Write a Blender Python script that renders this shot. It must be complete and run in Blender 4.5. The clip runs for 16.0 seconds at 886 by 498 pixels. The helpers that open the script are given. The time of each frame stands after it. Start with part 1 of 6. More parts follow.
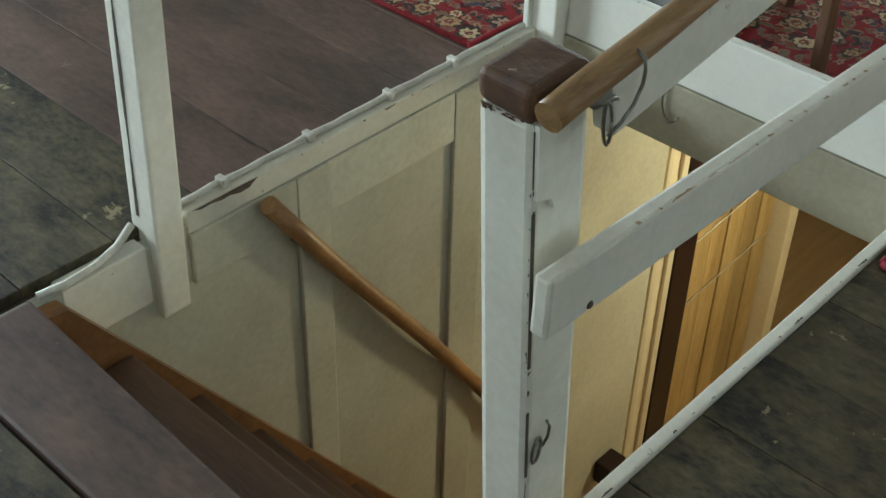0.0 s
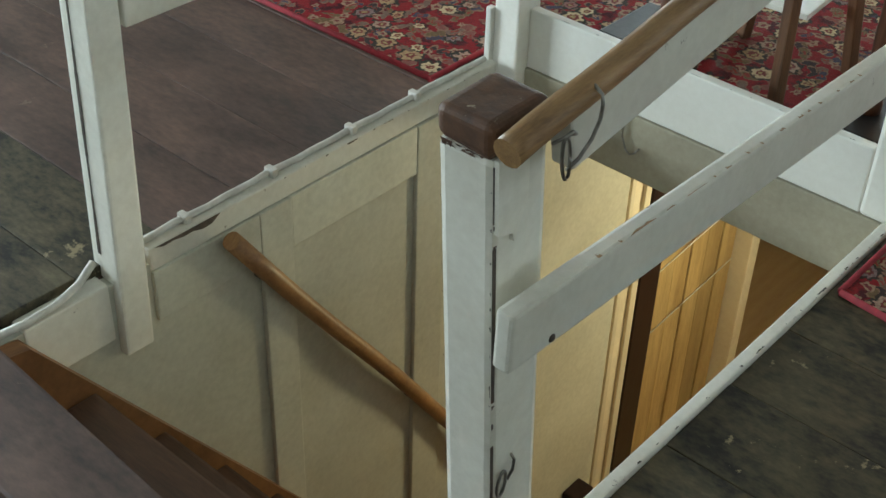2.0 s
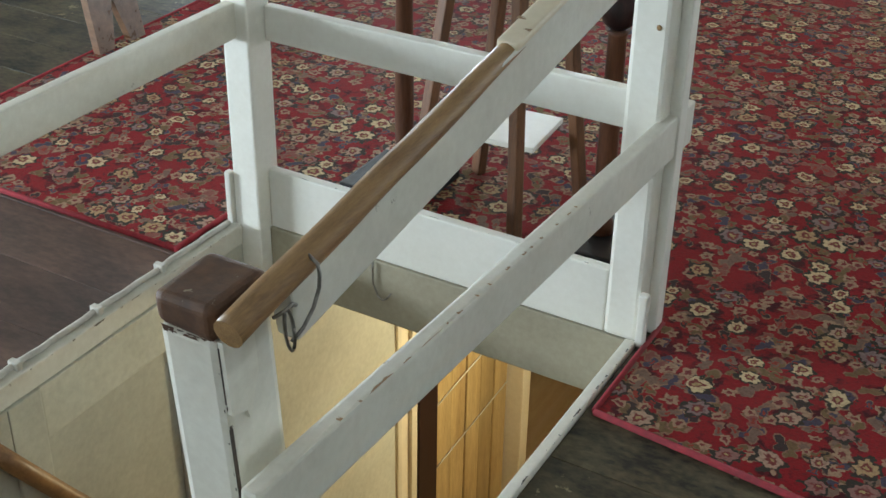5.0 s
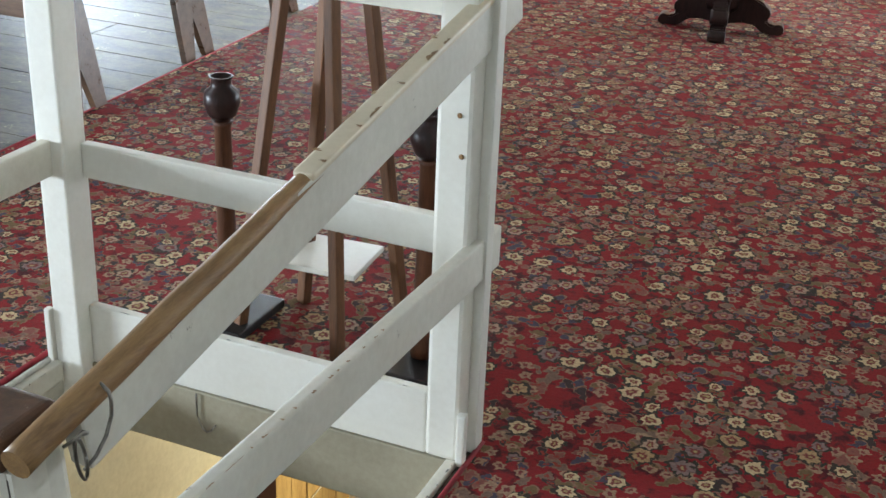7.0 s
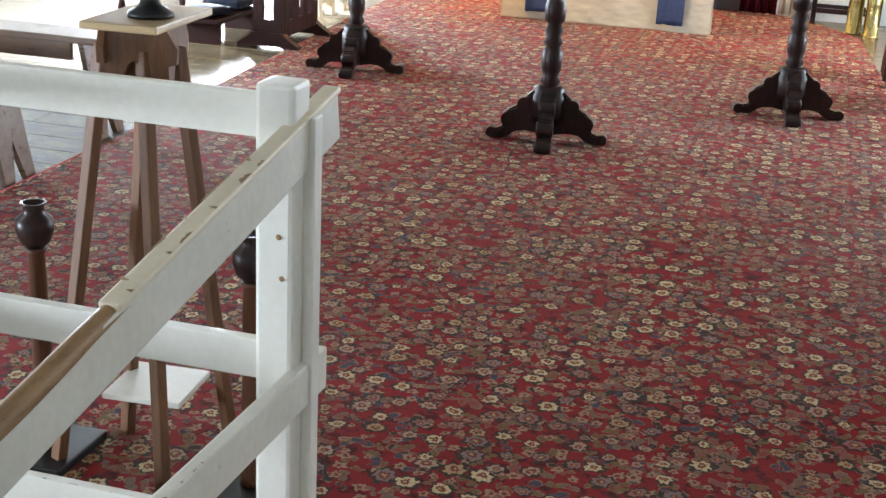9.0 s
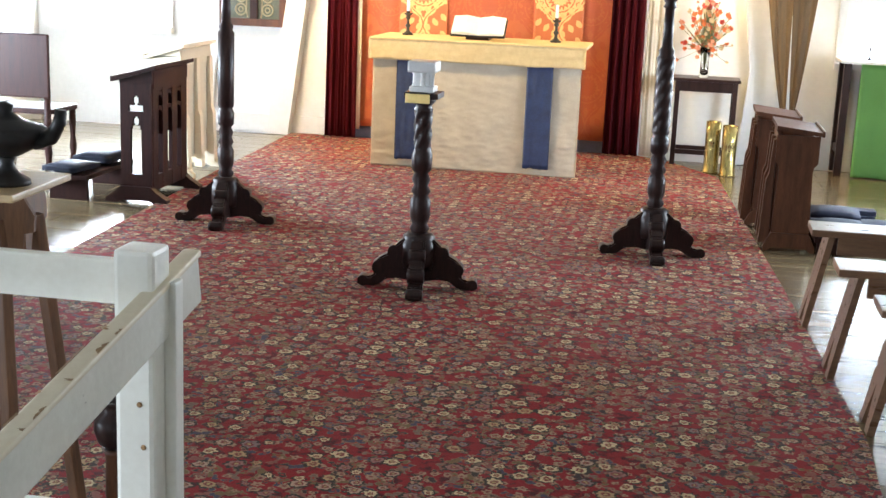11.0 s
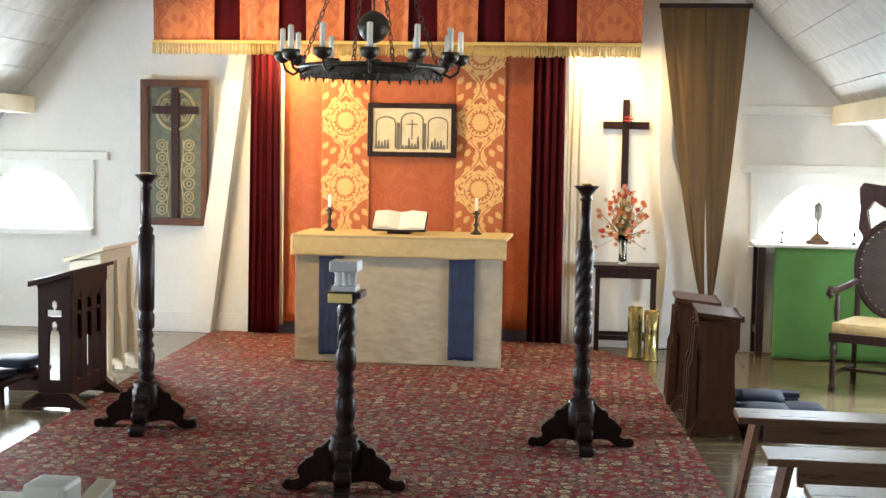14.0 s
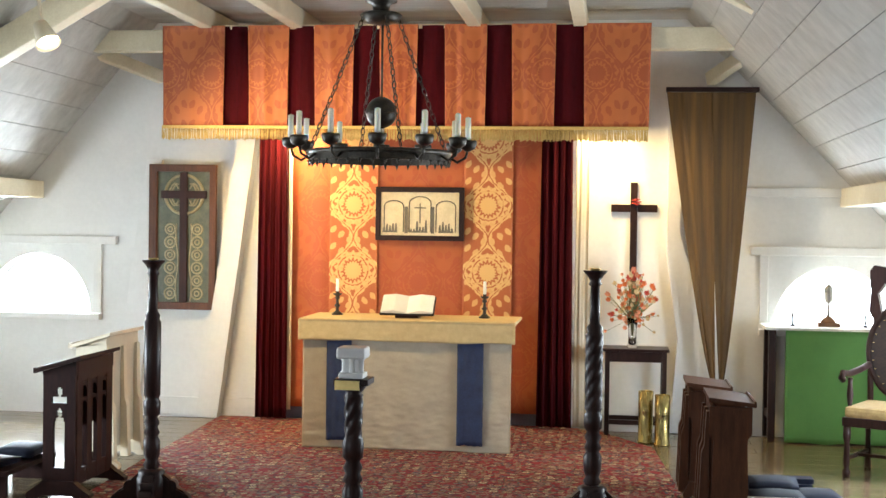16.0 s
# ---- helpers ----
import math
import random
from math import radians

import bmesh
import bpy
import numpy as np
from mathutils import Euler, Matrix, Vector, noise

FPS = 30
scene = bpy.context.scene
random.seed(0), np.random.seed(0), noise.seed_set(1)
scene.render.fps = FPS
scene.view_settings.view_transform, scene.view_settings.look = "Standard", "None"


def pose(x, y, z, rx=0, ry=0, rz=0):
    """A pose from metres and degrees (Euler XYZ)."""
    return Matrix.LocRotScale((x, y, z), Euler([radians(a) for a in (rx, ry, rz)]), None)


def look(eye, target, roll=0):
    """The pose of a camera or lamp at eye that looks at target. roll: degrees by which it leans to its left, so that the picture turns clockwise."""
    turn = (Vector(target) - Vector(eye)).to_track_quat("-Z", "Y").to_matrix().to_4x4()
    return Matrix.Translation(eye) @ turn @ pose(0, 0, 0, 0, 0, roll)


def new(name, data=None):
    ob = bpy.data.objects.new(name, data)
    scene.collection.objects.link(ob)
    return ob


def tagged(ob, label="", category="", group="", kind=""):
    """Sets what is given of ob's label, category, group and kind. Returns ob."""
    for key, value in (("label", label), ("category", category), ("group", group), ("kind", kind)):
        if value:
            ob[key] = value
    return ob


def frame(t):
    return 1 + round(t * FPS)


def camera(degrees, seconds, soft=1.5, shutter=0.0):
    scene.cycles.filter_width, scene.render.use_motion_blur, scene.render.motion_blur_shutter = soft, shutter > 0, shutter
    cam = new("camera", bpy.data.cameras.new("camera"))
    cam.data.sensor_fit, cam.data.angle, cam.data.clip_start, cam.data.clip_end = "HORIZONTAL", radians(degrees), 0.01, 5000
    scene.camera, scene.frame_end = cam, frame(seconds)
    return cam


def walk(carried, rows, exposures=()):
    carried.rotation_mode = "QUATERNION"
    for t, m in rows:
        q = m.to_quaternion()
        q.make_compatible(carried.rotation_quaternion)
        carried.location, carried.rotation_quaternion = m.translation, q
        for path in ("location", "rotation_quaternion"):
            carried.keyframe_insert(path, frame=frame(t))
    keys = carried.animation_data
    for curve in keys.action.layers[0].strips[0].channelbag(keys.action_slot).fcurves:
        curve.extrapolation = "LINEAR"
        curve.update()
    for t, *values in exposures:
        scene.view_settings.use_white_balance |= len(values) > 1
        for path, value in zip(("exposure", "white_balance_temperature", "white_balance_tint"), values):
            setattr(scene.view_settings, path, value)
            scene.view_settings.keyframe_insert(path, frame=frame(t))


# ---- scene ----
cam = camera(37.8, 16.0)
PATH = [
    (0, (-0.157, -0.173, 1.543), (-1.213, 0.988, 0.304), 1.6),
    (0.5, (-0.157, -0.176, 1.545), (-1.217, 0.984, 0.308), 1.9),
    (1, (-0.16, -0.175, 1.549), (-1.213, 1.002, 0.322), 2.0),
    (1.5, (-0.157, -0.172, 1.549), (-1.199, 1.02, 0.326), 2.3),
    (2, (-0.152, -0.17, 1.552), (-1.19, 1.047, 0.351), 2.0),
    (2.5, (-0.142, -0.173, 1.557), (-1.16, 1.077, 0.374), 2.3),
    (3, (-0.133, -0.168, 1.565), (-1.127, 1.128, 0.41), 2.2),
    (3.5, (-0.126, -0.16, 1.57), (-1.097, 1.18, 0.447), 1.7),
    (4, (-0.115, -0.143, 1.579), (-1.047, 1.252, 0.491), 0.7),
    (4.5, (-0.104, -0.13, 1.587), (-0.988, 1.327, 0.54), 1.1),
    (5, (-0.097, -0.119, 1.594), (-0.943, 1.38, 0.576), 1.0),
    (5.2, (-0.09, -0.114, 1.598), (-0.925, 1.406, 0.602), 1.0),
    (7.3, (0.011, -0.138, 1.614), (-0.67, 1.563, 0.812), 2.4),
    (7.5, (0.005, -0.116, 1.601), (-0.665, 1.599, 0.82), 2.4),
    (8, (0.016, -0.091, 1.602), (-0.573, 1.673, 0.865), 2.7),
    (8.5, (0.026, -0.089, 1.612), (-0.528, 1.7, 0.912), 2.6),
    (9, (0.034, -0.084, 1.618), (-0.466, 1.736, 0.956), 2.9),
    (9.5, (0.036, -0.079, 1.626), (-0.43, 1.767, 1.015), 2.2),
    (9.7, (0.037, -0.073, 1.632), (-0.413, 1.785, 1.046), 2.2),
    (11.8, (0.076, -0.091, 1.673), (-0.209, 1.857, 1.32), 2.2),
    (12, (0.066, -0.093, 1.681), (-0.208, 1.861, 1.353), 2.1),
    (12.5, (0.073, -0.091, 1.695), (-0.19, 1.872, 1.414), 1.6),
    (13, (0.072, -0.067, 1.702), (-0.181, 1.904, 1.481), 1.1),
    (13.5, (0.067, -0.042, 1.709), (-0.168, 1.935, 1.527), 1.1),
    (14, (0.066, -0.041, 1.709), (-0.179, 1.937, 1.55), 1.0),
    (14.5, (0.063, -0.035, 1.719), (-0.176, 1.947, 1.599), 1.0),
    (15, (0.059, -0.015, 1.728), (-0.198, 1.967, 1.665), 0.9),
    (15.5, (0.053, -0.018, 1.732), (-0.2, 1.966, 1.69), 0.9),
    (16, (0.064, -0.001, 1.733), (-0.197, 1.982, 1.698), 0.8),
]
walk(cam, [(t, look(eye, target, roll)) for t, eye, target, roll in PATH], [(0.0, 0.24, 6200, -1), (4.0, 0.42, 6200, 3), (7.5, 0.65, 6200, 9), (9.5, 0.7, 6150, 10), (12.0, 0.2, 6150, 10), (13.5, -0.2, 6300, 9), (16.0, -0.36, 6400, 8)])

# world: a bright sky outside the windows
world = bpy.data.worlds.new("world")
scene.world = world
world.use_nodes = True
wn = world.node_tree
sky = wn.nodes.new("ShaderNodeTexSky")
sky.sky_type, sky.sun_disc = "NISHITA", False
sky.sun_elevation, sky.sun_rotation = radians(44), radians(90)
wn.links.new(sky.outputs[0], wn.nodes["Background"].inputs[0])
wn.nodes["Background"].inputs[1].default_value = 0.15
sun = new("sun", bpy.data.lights.new("sun", "SUN"))
sun.data.energy, sun.data.angle, sun.data.color = 3.0, radians(0.6), (1.0, 0.95, 0.88)
sun.matrix_basis = look((14, 3, 16), (-1.5, 4, 0))


def area(name, eye, target, w, h, watts, color):
    lamp = new(name, bpy.data.lights.new(name, "AREA"))
    lamp.data.shape, lamp.data.size, lamp.data.size_y = "RECTANGLE", w, h
    lamp.data.energy, lamp.data.color = watts, color
    lamp.matrix_basis = look(eye, target)
    return lamp


WINDOW_WEST, WINDOW_EAST = -5.17, 1.92
DAY = (0.80, 0.90, 1.0)
area("daylight_north_west", (WINDOW_WEST, 11.56, 1.25), (WINDOW_WEST, 8.0, 1.25), 1.3, 0.95, 1250, DAY)
area("daylight_north_east", (WINDOW_EAST, 11.56, 1.25), (WINDOW_EAST, 8.0, 1.25), 1.3, 0.95, 440, DAY)
area("daylight_south", (-2.6, -3.05, 1.75), (-1.6, 4.0, 0.4), 1.2, 1.0, 16, DAY)
area("daylight_west", (-6.0, 0.2, 0.95), (-2.0, 1.9, 0.3), 1.3, 0.65, 215, DAY)
area("daylight_west_mid", (-6.0, 7.2, 0.95), (-3.0, 8.4, 1.1), 1.3, 0.65, 215, DAY)
area("daylight_east", (2.7, 8.6, 0.95), (-1.0, 8.6, 0.2), 1.6, 0.65, 160, DAY)
WARM = (1.0, 0.70, 0.31)
lamp = new("spot_west", bpy.data.lights.new("spot_west", "SPOT"))
lamp.data.energy, lamp.data.color, lamp.data.spot_size, lamp.data.spot_blend = 600, WARM, radians(92), 0.9
lamp.data.shadow_soft_size = 0.06
lamp.matrix_basis = look((-3.80, 8.66, 2.92), (-1.2, 11.3, 1.0))
# warm lamps hidden behind the valance, shining straight down
area("valance_lamp_west", (-2.72, 10.90, 2.56), (-2.78, 11.02, 1.0), 0.5, 0.08, 36, WARM)
area("valance_lamp_east", (0.0, 10.90, 2.56), (0.12, 11.02, 1.0), 0.5, 0.08, 34, WARM)
lamp = new("lower_room_lamp", bpy.data.lights.new("lower_room_lamp", "POINT"))
lamp.data.energy, lamp.data.color, lamp.data.shadow_soft_size = 44, (1.0, 0.84, 0.52), 0.12
lamp.location = (-1.0, 3.35, -0.70)

# ---------- materials ----------
def mix(nt, fac, a, b, mode="MIX"):
    n = nt.nodes.new("ShaderNodeMix")
    n.data_type, n.blend_type = "RGBA", mode
    for sock, v in ((n.inputs[0], fac), (n.inputs[6], a), (n.inputs[7], b)):
        if isinstance(v, (int, float)):
            sock.default_value = v
        elif isinstance(v, tuple):
            sock.default_value = (*v, 1) if len(v) == 3 else v
        else:
            nt.links.new(v, sock)
    return n.outputs[2]


def calc(nt, op, a, b=0.0, clamp=False):
    n = nt.nodes.new("ShaderNodeMath")
    n.operation, n.use_clamp = op, clamp
    for sock, v in zip(n.inputs, (a, b)):
        if isinstance(v, (int, float)):
            sock.default_value = v
        else:
            nt.links.new(v, sock)
    return n.outputs[0]


def ramp(nt, value, lo, hi):
    n = nt.nodes.new("ShaderNodeMapRange")
    n.inputs[1].default_value, n.inputs[2].default_value = lo, hi
    nt.links.new(value, n.inputs[0])
    return n.outputs[0]


def grain(nt, vec, scale, stretch=(1, 1, 1), detail=5.0, rough=0.6):
    m = nt.nodes.new("ShaderNodeMapping")
    m.inputs[3].default_value = stretch
    nt.links.new(vec, m.inputs[0])
    n = nt.nodes.new("ShaderNodeTexNoise")
    n.inputs["Scale"].default_value, n.inputs["Detail"].default_value, n.inputs["Roughness"].default_value = scale, detail, rough
    nt.links.new(m.outputs[0], n.inputs["Vector"])
    return n.outputs["Fac"]


def shader(name, rough=0.6, metal=0.0):
    m = bpy.data.materials.new(name)
    m.use_nodes = True
    nt = m.node_tree
    b = nt.nodes["Principled BSDF"]
    b.inputs["Roughness"].default_value, b.inputs["Metallic"].default_value = rough, metal
    tc = nt.nodes.new("ShaderNodeTexCoord")
    info = nt.nodes.new("ShaderNodeObjectInfo")
    add = nt.nodes.new("ShaderNodeVectorMath")
    add.operation = "MULTIPLY_ADD"
    nt.links.new(info.outputs["Random"], add.inputs[0])
    add.inputs[1].default_value = (7.3, 5.1, 3.7)
    nt.links.new(tc.outputs["Object"], add.inputs[2])
    return m, nt, b, add.outputs[0], tc.outputs["Object"], info.outputs["Random"]


def bump(nt, b, height, strength=0.3, dist=0.004):
    n = nt.nodes.new("ShaderNodeBump")
    n.inputs["Strength"].default_value, n.inputs["Distance"].default_value = strength, dist
    nt.links.new(height, n.inputs["Height"])
    nt.links.new(n.outputs[0], b.inputs["Normal"])


def surface(name, light, dark, scale=6.0, stretch=(1, 1, 1), rough=0.6, metal=0.0, fine=60.0, relief=0.25, worn=None, worn_at=0.66, vary=0.15, lo=0.33, hi=0.67):
    """Two scales of colour variation, fine relief and, where given, worn patches."""
    m, nt, b, vec, _, rnd = shader(name, rough, metal)
    big, small = grain(nt, vec, scale, stretch), grain(nt, vec, fine, stretch, 3.0)
    both = calc(nt, "ADD", calc(nt, "MULTIPLY", big, 0.65), calc(nt, "MULTIPLY", small, 0.35))
    col = mix(nt, ramp(nt, both, lo, hi), dark, light)
    if vary:
        f = calc(nt, "ADD", calc(nt, "MULTIPLY", rnd, 2 * vary), 1 - vary)
        cmb = nt.nodes.new("ShaderNodeCombineColor")
        for i in range(3):
            nt.links.new(f, cmb.inputs[i])
        col = mix(nt, 1.0, col, cmb.outputs[0], "MULTIPLY")
    if worn:
        w = calc(nt, "ADD", calc(nt, "MULTIPLY", grain(nt, vec, 5.0, detail=8.0, rough=0.75), 0.6), calc(nt, "MULTIPLY", grain(nt, vec, 38.0, detail=4.0), 0.4))
        col = mix(nt, ramp(nt, w, worn_at - 0.02, worn_at + 0.015), col, worn)
    nt.links.new(col, b.inputs["Base Color"])
    r = nt.nodes.new("ShaderNodeMapRange")
    r.inputs[3].default_value, r.inputs[4].default_value = max(rough - 0.1, 0.03), min(rough + 0.1, 1)
    nt.links.new(big, r.inputs[0])
    nt.links.new(r.outputs[0], b.inputs["Roughness"])
    bump(nt, b, both, relief)
    return m


WHITE = surface("white_paint", (0.82, 0.79, 0.69), (0.66, 0.62, 0.52), 4.0, rough=0.5, worn=(0.16, 0.115, 0.08), worn_at=0.645)
APRON = surface("clean_white_paint", (0.88, 0.86, 0.78), (0.78, 0.75, 0.66), 3.0, rough=0.45)
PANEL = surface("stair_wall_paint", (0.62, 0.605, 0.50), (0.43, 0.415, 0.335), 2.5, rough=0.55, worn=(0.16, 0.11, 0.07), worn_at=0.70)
PLASTER = surface("wall_plaster", (0.80, 0.79, 0.76), (0.71, 0.70, 0.67), 2.0, rough=0.8, fine=25.0, relief=0.35, vary=0.02)
CREAM = surface("cream_paint", (0.74, 0.66, 0.50), (0.62, 0.53, 0.38), 3.0, rough=0.5)
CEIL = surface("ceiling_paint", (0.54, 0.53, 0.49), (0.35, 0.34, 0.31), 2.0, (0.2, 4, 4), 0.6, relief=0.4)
BEAM = surface("beam_paint", (0.80, 0.73, 0.55), (0.62, 0.54, 0.37), 3.0, rough=0.55, worn=(0.30, 0.22, 0.14), worn_at=0.70)
FLOOR = surface("floor_board_dark", (0.138, 0.078, 0.056), (0.040, 0.023, 0.0175), 5.0, (0.7, 1.6, 1.6), 0.52, fine=45.0, relief=0.4, worn=(0.16, 0.11, 0.08), worn_at=0.63, vary=0.10, lo=0.37, hi=0.66)
FLOOR.node_tree.nodes["Principled BSDF"].inputs["Specular IOR Level"].default_value = 0.5
FLOORP = surface("floor_board_polished", (0.20, 0.15, 0.085), (0.070, 0.052, 0.030), 5.0, (0.35, 2.2, 2.2), 0.19, fine=70.0, relief=0.10, worn=(0.05, 0.038, 0.026), worn_at=0.68, vary=0.14)
FLOORG = surface("floor_board_grey", (0.125, 0.100, 0.055), (0.014, 0.0125, 0.009), 8.0, (0.8, 1.5, 1.5), 0.55, fine=50.0, relief=0.45, worn=(0.26, 0.21, 0.12), worn_at=0.615, vary=0.16, lo=0.39, hi=0.67)
FLOORG.node_tree.nodes["Principled BSDF"].inputs["Specular IOR Level"].default_value = 0.3
# tan cream for the trimmer, darkened to hold the shade below floor level
TRIMMER = surface("shaded_cream_paint", (0.34, 0.305, 0.22), (0.235, 0.205, 0.145), 3.0, rough=0.6)
LOWFLOOR = surface("lower_floor_board", (0.52, 0.36, 0.19), (0.38, 0.24, 0.11), 4.0, (4, 0.3, 3), 0.4, vary=0.2)
RAILWOOD = surface("worn_handrail_wood", (0.40, 0.235, 0.095), (0.20, 0.105, 0.042), 9.0, (6, 0.6, 6), 0.45, worn=(0.55, 0.47, 0.34), worn_at=0.66)
POLE = surface("varnished_pole_wood", (0.36, 0.19, 0.07), (0.17, 0.08, 0.03), 8.0, (5, 1, 1), 0.45, worn=(0.06, 0.035, 0.02), worn_at=0.68)
CAP = surface("brown_cap_paint", (0.150, 0.070, 0.032), (0.050, 0.024, 0.014), 22.0, rough=0.62, worn=(0.42, 0.35, 0.24), worn_at=0.655, relief=0.5)
STAIRWOOD = surface("stair_wood", (0.17, 0.085, 0.045), (0.070, 0.036, 0.022), 6.0, (0.4, 3, 3), 0.45, worn=(0.30, 0.20, 0.12), worn_at=0.70)
STRINGWOOD = surface("string_board_wood", (0.32, 0.15, 0.055), (0.15, 0.065, 0.025), 6.0, (3, 0.6, 0.6), 0.5, worn=(0.05, 0.03, 0.02), worn_at=0.68)
PLANK = surface("plank_door_wood", (0.58, 0.42, 0.19), (0.30, 0.19, 0.07), 5.0, (4, 4, 0.4), 0.5, worn=(0.10, 0.06, 0.03), worn_at=0.67, vary=0.2)
OAK = surface("oak_stain", (0.205, 0.088, 0.034), (0.080, 0.034, 0.014), 8.0, (4, 4, 0.5), 0.6)
DARKWOOD = surface("dark_polished_wood", (0.036, 0.016, 0.013), (0.011, 0.006, 0.006), 10.0, (4, 4, 0.6), 0.36, relief=0.2)
DARKWOOD.node_tree.nodes["Principled BSDF"].inputs["Specular IOR Level"].default_value = 0.22
BROWNDESK = surface("brown_desk_wood", (0.115, 0.044, 0.021), (0.050, 0.019, 0.009), 8.0, (4, 4, 0.5), 0.5)
BROWNDESK.node_tree.nodes["Principled BSDF"].inputs["Specular IOR Level"].default_value = 0.25
KNEELWOOD = surface("mahogany_stain", (0.036, 0.010, 0.007), (0.014, 0.004, 0.0035), 8.0, (4, 4, 0.5), 0.5, relief=0.15)
KNEELWOOD.node_tree.nodes["Principled BSDF"].inputs["Specular IOR Level"].default_value = 0.2
BENCHWOOD = surface("bench_wood", (0.19, 0.105, 0.058), (0.085, 0.044, 0.025), 7.0, (0.5, 4, 4), 0.3)
BLACK = surface("black_iron", (0.022, 0.020, 0.019), (0.010, 0.009, 0.009), 20.0, rough=0.45, metal=0.4)
IRON = surface("chandelier_iron", (0.075, 0.064, 0.050), (0.022, 0.019, 0.016), 14.0, rough=0.4, metal=0.7)
STEEL = surface("wire_metal", (0.42, 0.40, 0.36), (0.22, 0.20, 0.18), 30.0, rough=0.35, metal=0.9)
DULLBRASS = surface("tarnished_brass", (0.46, 0.37, 0.15), (0.26, 0.20, 0.075), 7.0, (3, 3, 0.5), 0.26, metal=1.0, relief=0.0)
BRASS = surface("brass", (0.78, 0.60, 0.26), (0.58, 0.42, 0.15), 8.0, rough=0.34, metal=1.0)
MARBLE = surface("white_stone", (0.82, 0.82, 0.80), (0.68, 0.68, 0.68), 6.0, rough=0.35)
WAX = surface("candle_wax", (0.92, 0.90, 0.82), (0.85, 0.82, 0.72), 10.0, rough=0.4, relief=0.05)
WAX.node_tree.nodes["Principled BSDF"].inputs["Subsurface Weight"].default_value = 0.6
WAX.node_tree.nodes["Principled BSDF"].inputs["Subsurface Radius"].default_value = (0.03, 0.025, 0.018)
WAX.node_tree.nodes["Principled BSDF"].inputs["Subsurface Scale"].default_value = 1.0
PAPER = surface("paper", (0.86, 0.83, 0.76), (0.78, 0.75, 0.67), 12.0, rough=0.7, relief=0.1)
REDCLOTH = surface("orange_red_cloth", (0.46, 0.085, 0.030), (0.33, 0.050, 0.020), 4.0, rough=0.8, fine=300.0, relief=0.3)
VELVET = surface("dark_red_velvet", (0.070, 0.004, 0.007), (0.026, 0.0015, 0.003), 5.0, (3, 3, 0.4), 0.95, fine=250.0)
VELVET.node_tree.nodes["Principled BSDF"].inputs["Specular IOR Level"].default_value = 0.1
GOLDCLOTH = surface("gold_linen", (0.56, 0.43, 0.22), (0.44, 0.32, 0.15), 16.0, rough=0.7, fine=220.0, relief=0.4)
LINEN = surface("grey_linen", (0.54, 0.47, 0.36), (0.43, 0.365, 0.275), 9.0, (1, 1, 1.2), 0.85, fine=110.0, relief=0.5)
BLUE = surface("blue_brocade", (0.024, 0.040, 0.105), (0.008, 0.015, 0.046), 12.0, rough=0.6, fine=90.0, relief=0.4)
GREEN = surface("green_cloth", (0.095, 0.235, 0.060), (0.066, 0.178, 0.042), 3.0, rough=0.75, fine=220.0)
BROWNCLOTH = surface("brown_curtain_cloth", (0.150, 0.074, 0.012), (0.050, 0.023, 0.004), 2.5, (9, 9, 0.22), 0.7, fine=150.0)
FRINGE = surface("gold_fringe", (0.66, 0.47, 0.16), (0.42, 0.27, 0.07), 40.0, (6, 6, 0.6), 0.6)
CUSHION = surface("navy_cushion", (0.014, 0.018, 0.034), (0.006, 0.008, 0.016), 8.0, rough=0.7)
CUSHION.node_tree.nodes["Principled BSDF"].inputs["Specular IOR Level"].default_value = 0.15
SEATCLOTH = surface("tan_seat_cloth", (0.40, 0.28, 0.12), (0.24, 0.16, 0.065), 20.0, rough=0.8)
CABLE = surface("painted_cable", (0.66, 0.63, 0.56), (0.46, 0.43, 0.37), 20.0, rough=0.5)
BINDING = surface("carpet_binding", (0.30, 0.022, 0.030), (0.17, 0.012, 0.018), 30.0, rough=0.9)
STEM = surface("stem_green", (0.20, 0.20, 0.08), (0.10, 0.11, 0.04), 20.0, rough=0.7)
SLATE = surface("blue_grey_skirting", (0.16, 0.18, 0.24), (0.10, 0.12, 0.17), 5.0, rough=0.5)
PETALS = [surface("petal_" + n, c, tuple(v * 0.6 for v in c), 30.0, rough=0.7) for n, c in
          (("orange", (0.72, 0.16, 0.04)), ("red", (0.55, 0.05, 0.03)), ("cream", (0.75, 0.55, 0.30)), ("pink", (0.72, 0.28, 0.16)))]


def glass_material():
    m = bpy.data.materials.new("clear_glass")
    m.use_nodes = True
    b = m.node_tree.nodes["Principled BSDF"]
    b.inputs["Transmission Weight"].default_value, b.inputs["Roughness"].default_value = 1.0, 0.02
    b.inputs["Base Color"].default_value = (0.94, 0.97, 0.96, 1)
    return m


GLASS = glass_material()


def emitter(name, color, strength):
    m = bpy.data.materials.new(name)
    m.use_nodes = True
    b = m.node_tree.nodes["Principled BSDF"]
    b.inputs["Emission Color"].default_value, b.inputs["Emission Strength"].default_value = (*color, 1), strength
    return m


LAMPGLOW = emitter("lamp_glow", (1.0, 0.82, 0.5), 25.0)


